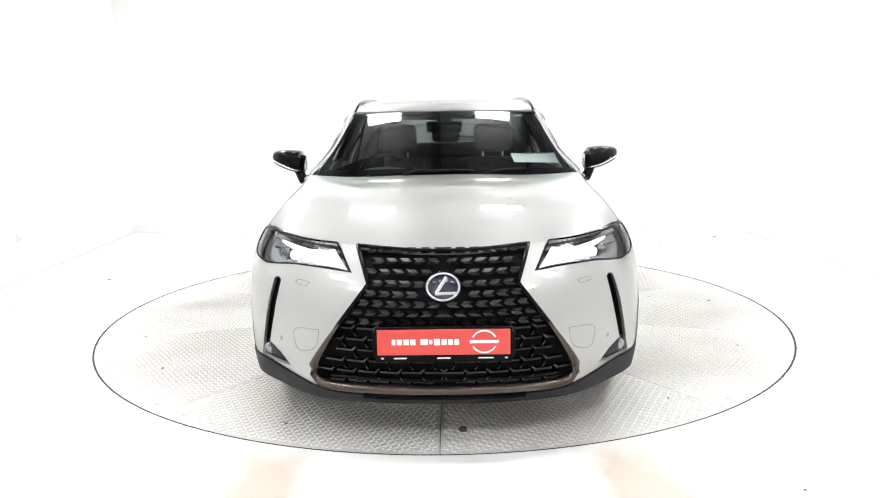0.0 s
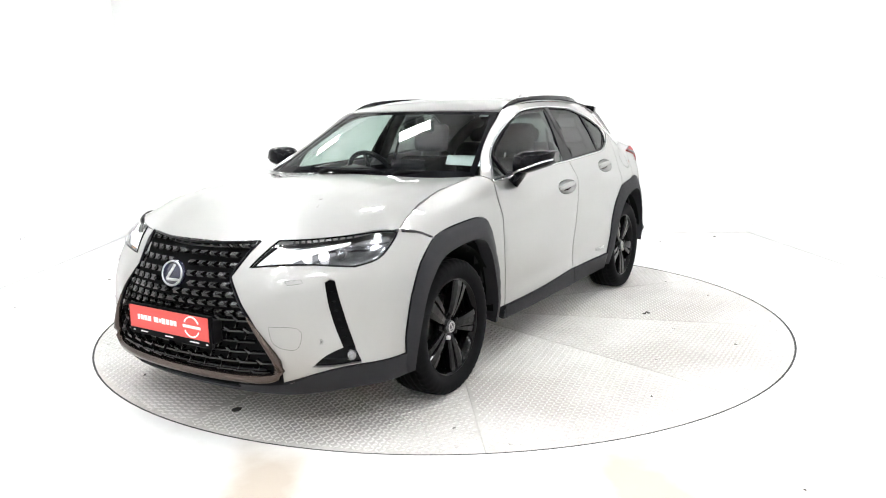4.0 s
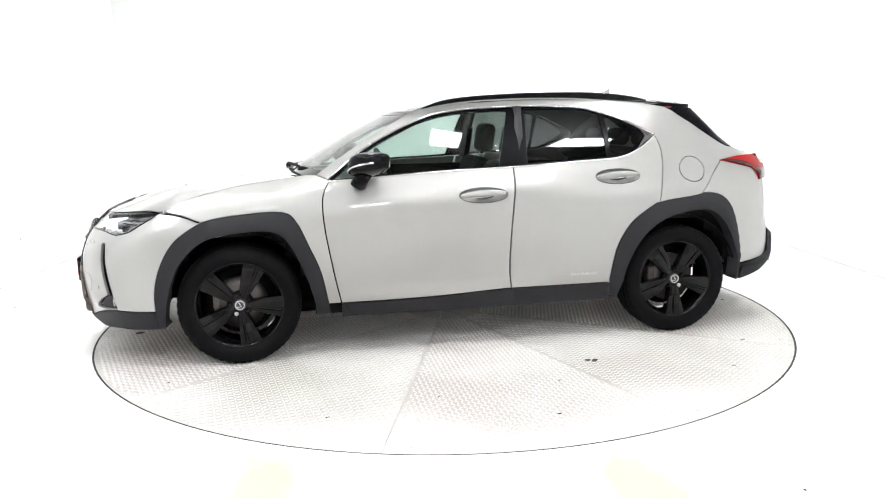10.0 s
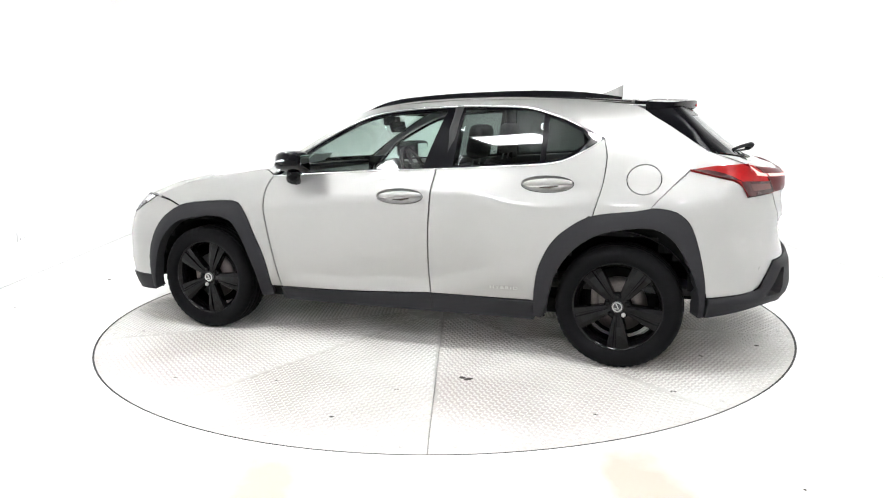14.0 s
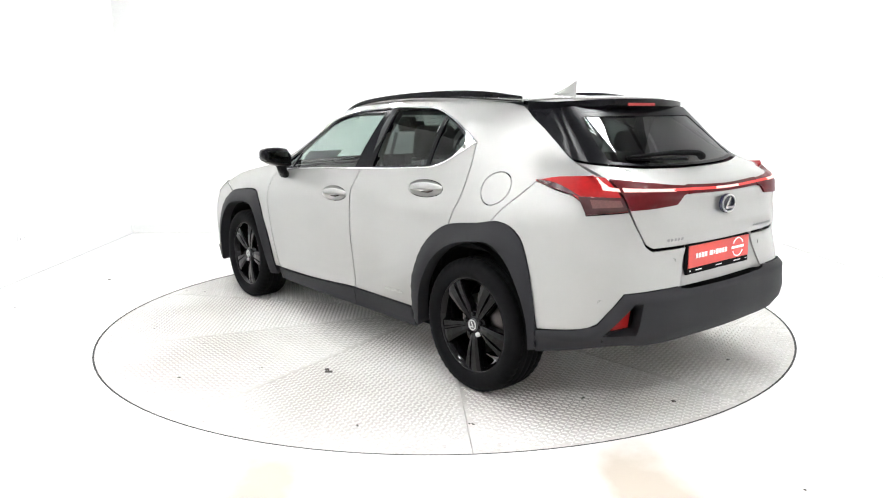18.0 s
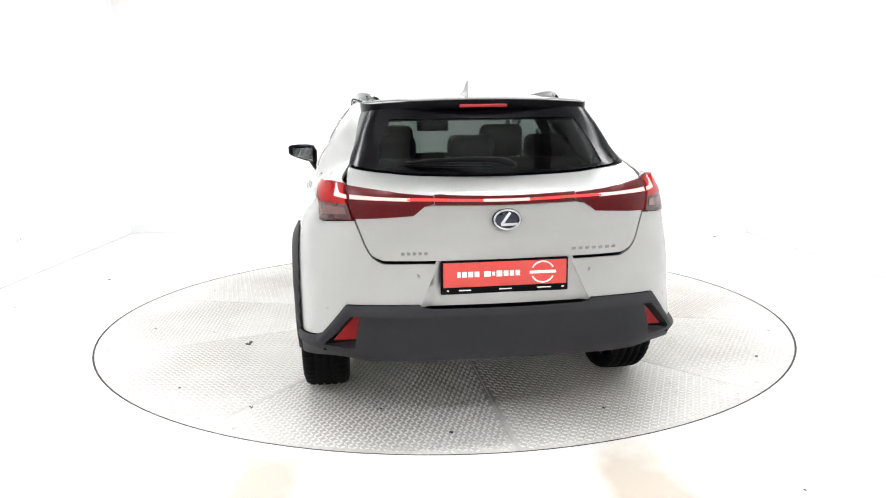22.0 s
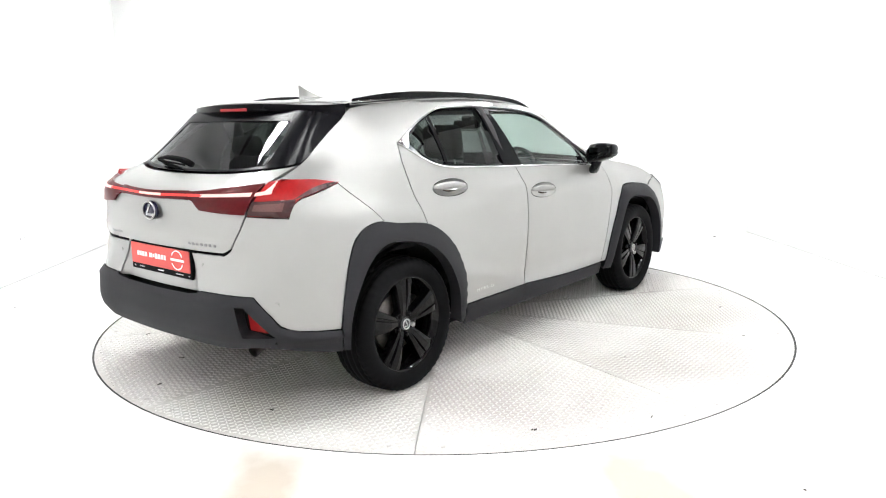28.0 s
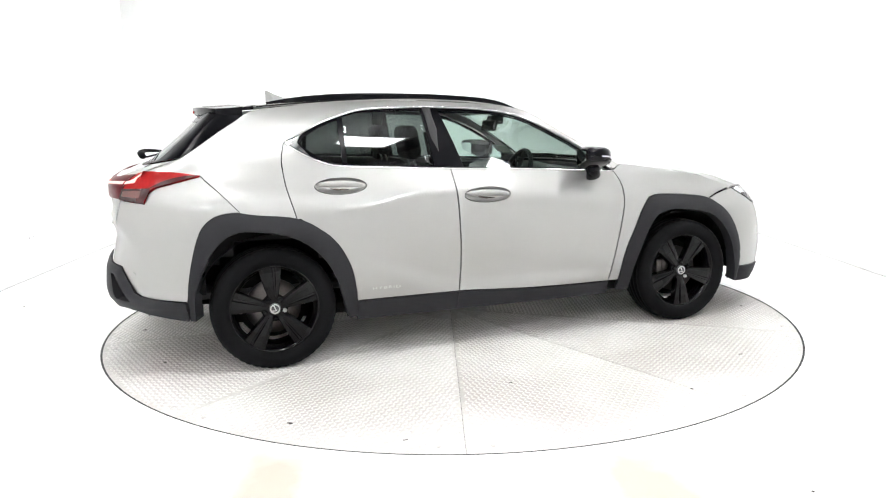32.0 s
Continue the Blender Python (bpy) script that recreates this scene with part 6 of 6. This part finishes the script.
    part("exhaust", tube_bm([(-1.70, -0.47, 0.34), (-1.90, -0.49, 0.335), (-1.99, -0.50, 0.30)], [0.028, 0.028, 0.026], 12, ends=False), RUST, car, "dull metal exhaust tip", smooth=True)
    part("silencer", box_bm((0.30, 0.5, 0.14), (-1.72, -0.2, 0.36), 0.05), DARK, car, "dark exhaust box")


tail_details()


# ---- inside the car ----
def cabin():
    lining_pts = loop_of([(0.18, 0.54), (0.27, 0.2), (0.27, -0.2), (0.18, -0.54)], [(0.18, -0.54), (-0.6, -0.56), (-1.4, -0.52)], [(-1.4, -0.52), (-1.4, 0.52)], [(-1.4, 0.52), (-0.6, 0.56), (0.18, 0.54)])
    panel("headlining", lining_pts, lambda q: roof_place(q) - np.c_[np.zeros((len(q), 2)), 0.045 * np.ones(len(q))], LINING, car, both=False, gap=0, depth=0.0, step=0.1, label="grey headlining under the roof")
    part("cabin_floor", box_bm((2.9, 1.5, 0.04), (-0.55, 0, 0.42), 0.01), TRIM, car, "dark cabin floor")
    # dashboard: a swept top with a hood over the dials
    v, f = [], []
    ys = np.linspace(-0.72, 0.72, 25)
    for y in ys:
        hump = 0.045 * math.exp(-((y + 0.37) / 0.20) ** 2)
        front = float(screen_base(y)) - 0.03
        for x, z in ((front, 0.985), (0.62, 1.005 + hump * 0.4), (0.50, 1.012 + hump), (0.43, 0.985 + hump), (0.40, 0.90), (0.44, 0.70), (0.55, 0.50)):
            v.append((x, y, z))
    for i in range(len(ys) - 1):
        for k in range(6):
            a, b = 7 * i + k, 7 * i + 7 + k
            f.append((a, b, b + 1, a + 1))
    dash = put("dashboard", v, f, TRIM, car, "dark dashboard", smooth=True)
    part("display", box_bm((0.012, 0.26, 0.09), (0.46, 0.02, 1.05), 0.004), GLOSS, dash, "black display")
    # steering wheel on the car's right
    m = pose(0.33, -0.37, 0.965, 0, -66, 0)
    ring = [m @ Vector((0.182 * math.cos(q * math.pi / 16), 0.182 * math.sin(q * math.pi / 16), 0)) for q in range(32)]
    sw = part("steering_wheel", tube_bm(ring, 0.016, 8, closed=True, up=(1, 0, 0.4)), LEATHER, car, "black leather steering wheel", smooth=True)
    part("wheel_boss", box_bm((0.12, 0.14, 0.04), (0, 0, 0), 0.018, m=m), TRIM, sw)
    for a in (0, 180, 270):
        part("wheel_spoke", tube_bm([m @ Vector((0.05 * math.cos(math.radians(a + 90)), 0.05 * math.sin(math.radians(a + 90)), 0)), m @ Vector((0.18 * math.cos(math.radians(a + 90)), 0.18 * math.sin(math.radians(a + 90)), 0))], 0.014, 6), TRIM, sw)
    # seats
    for y in (0.352, -0.352):
        seat = part("front_seat", box_bm((0.52, 0.50, 0.16), (-0.05, y, 0.66), 0.06, 3), LEATHER, car, "black leather front seat with headrest", smooth=True)
        part("backrest", box_bm((0.15, 0.48, 0.42), (-0.02, 0, 0.20), 0.065, 3, m=pose(-0.22, y, 0.68, 0, -16, 0)), LEATHER, seat, smooth=True)
        part("headrest", box_bm((0.10, 0.28, 0.21), (0, 0, 0), 0.045, 3, m=pose(-0.405, y, 1.205, 0, -10, 0)), LEATHER, seat, smooth=True)
        for dy in (-0.073, 0.073):
            part("headrest_rod", tube_bm([(-0.36, y + dy, 1.02), (-0.395, y + dy, 1.13)], 0.006, 6), METAL, seat)
    rear = part("rear_seat", box_bm((0.48, 1.26, 0.16), (-0.85, 0, 0.68), 0.06, 3), LEATHER, car, "black leather rear bench with headrests", smooth=True)
    part("backrest", box_bm((0.15, 1.24, 0.49), (0, 0, 0.24), 0.06, 3, m=pose(-1.10, 0, 0.68, 0, -20, 0)), LEATHER, rear, smooth=True)
    for y in (0.40, 0.0, -0.40):
        part("headrest", box_bm((0.09, 0.24, 0.12), (0, 0, 0), 0.04, 3, m=pose(-1.305, y, 1.205, 0, -12, 0)), LEATHER, rear, smooth=True)
    part("parcel_shelf", box_bm((0.55, 1.10, 0.02), (-1.65, 0, 1.02), 0.005), TRIM, car, "dark parcel shelf")
    # rear-view mirror and camera housing
    rv = part("interior_mirror", box_bm((0.03, 0.23, 0.075), (0, 0, 0), 0.012, m=pose(0.30, 0.0, 1.295, 0, 12, 0)), GLOSS, car, "interior mirror")
    part("mirror_stem", box_bm((0.10, 0.09, 0.06), (0.345, 0, 1.335), 0.015), DARK, rv)
    # upright belts and pillar trims
    for sign in (1, -1):
        part("pillar_trim", tube_bm([(-0.33, 0.755 * sign, 1.06), (-0.345, 0.66 * sign, 1.28), (-0.36, 0.58 * sign, 1.40)], 0.035, 8), TRIM, car, "dark centre pillar trim", smooth=True)
        part("seat_belt", tube_bm([(-0.36, 0.60 * sign, 1.27), (-0.33, 0.66 * sign, 1.02)], 0.018, 6, flat=0.25, up=(0, 1, 0)), DARK, car, "black seat belt")
        part("pillar_trim", tube_bm([(-1.15, 0.66 * sign, 1.06), (-1.25, 0.56 * sign, 1.22), (-1.36, 0.455 * sign, 1.33)], 0.05, 8), TRIM, car, "dark rear pillar trim", smooth=True)
    # papers behind the windscreen
    v = [(0.60, 0.40, 1.135), (0.66, 0.42, 1.085), (0.66, 0.685, 1.078), (0.60, 0.665, 1.135)]
    put("windscreen_paper", v, [(0, 1, 2, 3)], PAPER, car, "white paper propped behind the windscreen")
    sheet = bpy.data.objects["windscreen_paper"]
    part("print_bar", tube_bm([(0.607, 0.44, 1.132), (0.607, 0.64, 1.132)], 0.0035, 5, flat=0.3), JOINT, sheet)
    part("windscreen_sticker", box_bm((0.03, 0.06, 0.001), (0, 0, 0), m=pose(0.29, 0.475, 1.361, 0, 27, 0)), PAPER, car, "small white sticker at the top of the windscreen")
    # front wipers at the foot of the screen
    for arm, blade in (([(1.03, -0.22, 1.040), (1.025, -0.16, 1.062), (0.99, 0.0, 1.062), (0.955, 0.16, 1.060)], [(0.97, -0.42, 1.048), (0.985, -0.12, 1.056), (0.955, 0.20, 1.056)]),
                       ([(0.955, 0.26, 1.040), (0.945, 0.32, 1.058), (0.88, 0.50, 1.056), (0.82, 0.63, 1.050)], [(0.945, 0.22, 1.050), (0.89, 0.46, 1.052), (0.80, 0.66, 1.044)])):
        path = smooth_line(arm, 0.03)
        w = part("windscreen_wiper", tube_bm(path, [0.017 - 0.010 * k / len(path) for k in range(len(path))], 8, flat=0.8), DARK, car, "black windscreen wiper", smooth=True)
        part("wiper_blade", tube_bm(smooth_line(blade, 0.05), 0.006, 5), RUBBER, w)



cabin()


# ---- small things in the studio ----
def studio_details():
    # double socket on the west wall, and crumbs on the floor
    a, b = Vector((-3.864, 3.84, 0)), Vector((-3.30, -7.6, 0))
    along = (b - a).normalized()
    inward = Vector((-along.y, along.x, 0))
    p = a + along * 2.55
    ang = math.degrees(math.atan2(along.y, along.x))
    m = Matrix.Translation(p + inward * 0.006 + Vector((0, 0, 0.37))) @ pose(0, 0, 0, 0, 0, ang)
    s = part("wall_socket", box_bm((0.146, 0.012, 0.086), (0, 0, 0), 0.003, m=m), WHITE)
    tagged(s, "white double wall socket low on the white wall", "socket")
    for dx in (-0.036, 0.036):
        part("switch", box_bm((0.018, 0.006, 0.024), (dx, 0.007, 0.012), 0.001, 1, m=m), SKIRT, s)
        part("pin_hole", box_bm((0.006, 0.003, 0.016), (dx, 0.0065, -0.018), m=m), JOINT, s)
    rng = random.Random(3)
    for x, y, r in ((-2.92, 1.14, 0.016), (2.34, 2.66, 0.014), (3.05, 2.95, 0.016), (3.35, 1.85, 0.006), (-2.6, -1.2, 0.006), (2.55, -1.6, 0.006), (-2.2, -1.9, 0.008), (-2.35, -1.95, 0.006), (1.3, -2.6, 0.006), (-3.2, 0.2, 0.006)):
        bm = bmesh.new()
        for k in range(2):
            bmesh.ops.create_icosphere(bm, subdivisions=1, radius=r * rng.uniform(0.6, 1.0), matrix=pose(x + rng.uniform(-1, 1) * r, y + rng.uniform(-1, 1) * r, r * 0.25) @ Matrix.Diagonal((1.2, 0.9, 0.35, 1)))
        c = part("dirt_crumb", bm, DIRT)
        tagged(c, "dark crumb of dirt on the white floor", "dirt", group="crumbs on the floor")


studio_details()


# dried marks on the bonnet, and the bright tips behind the rear quarter windows
def finishing():
    for x, y, r in ((1.63, 0.315, 0.011), (1.72, 0.37, 0.006), (1.70, 0.362, 0.005)):
        z = float(hood_place(np.array([[x, y]]))[0][2])
        bm = bmesh.new()
        bmesh.ops.create_icosphere(bm, subdivisions=1, radius=r, matrix=pose(x, y, z + 0.0005) @ Matrix.Diagonal((1.2, 0.9, 0.12, 1)))
        part("dried_mark", bm, MARK, car, "small dried mark on the bonnet")
    tip = loop_of(S([(-1.075, 1.150), (-1.206, 1.229)]), S([(-1.206, 1.229), (-1.08, 1.292)]), S([(-1.08, 1.292), (-1.122, 1.262), (-1.140, 1.228), (-1.11, 1.192), (-1.075, 1.150)]))
    panel("window_tip", tip, skin, CHROME, car, lift=0.001, gap=0.002, depth=0.006, step=0.03, label="bright tip of the window strip")


MARK = plain("dried_mark", (0.10, 0.08, 0.09), rough=0.7, grain=0.2)
finishing()


# ---- motion: the turntable carries the car round ----
def motions():
    turn = [(t, -90.62 - 7.809 * t) for t in np.arange(0.0, 32.1, 2.0)]
    walk(turntable, [(float(t), pose(0, 0, 0, 0, 0, a)) for t, a in turn])
    walk(car, [(float(t), pose(0, 0, 0, 0, 0, a) @ pose(0.013, 0.0226, 0)) for t, a in turn])


motions()
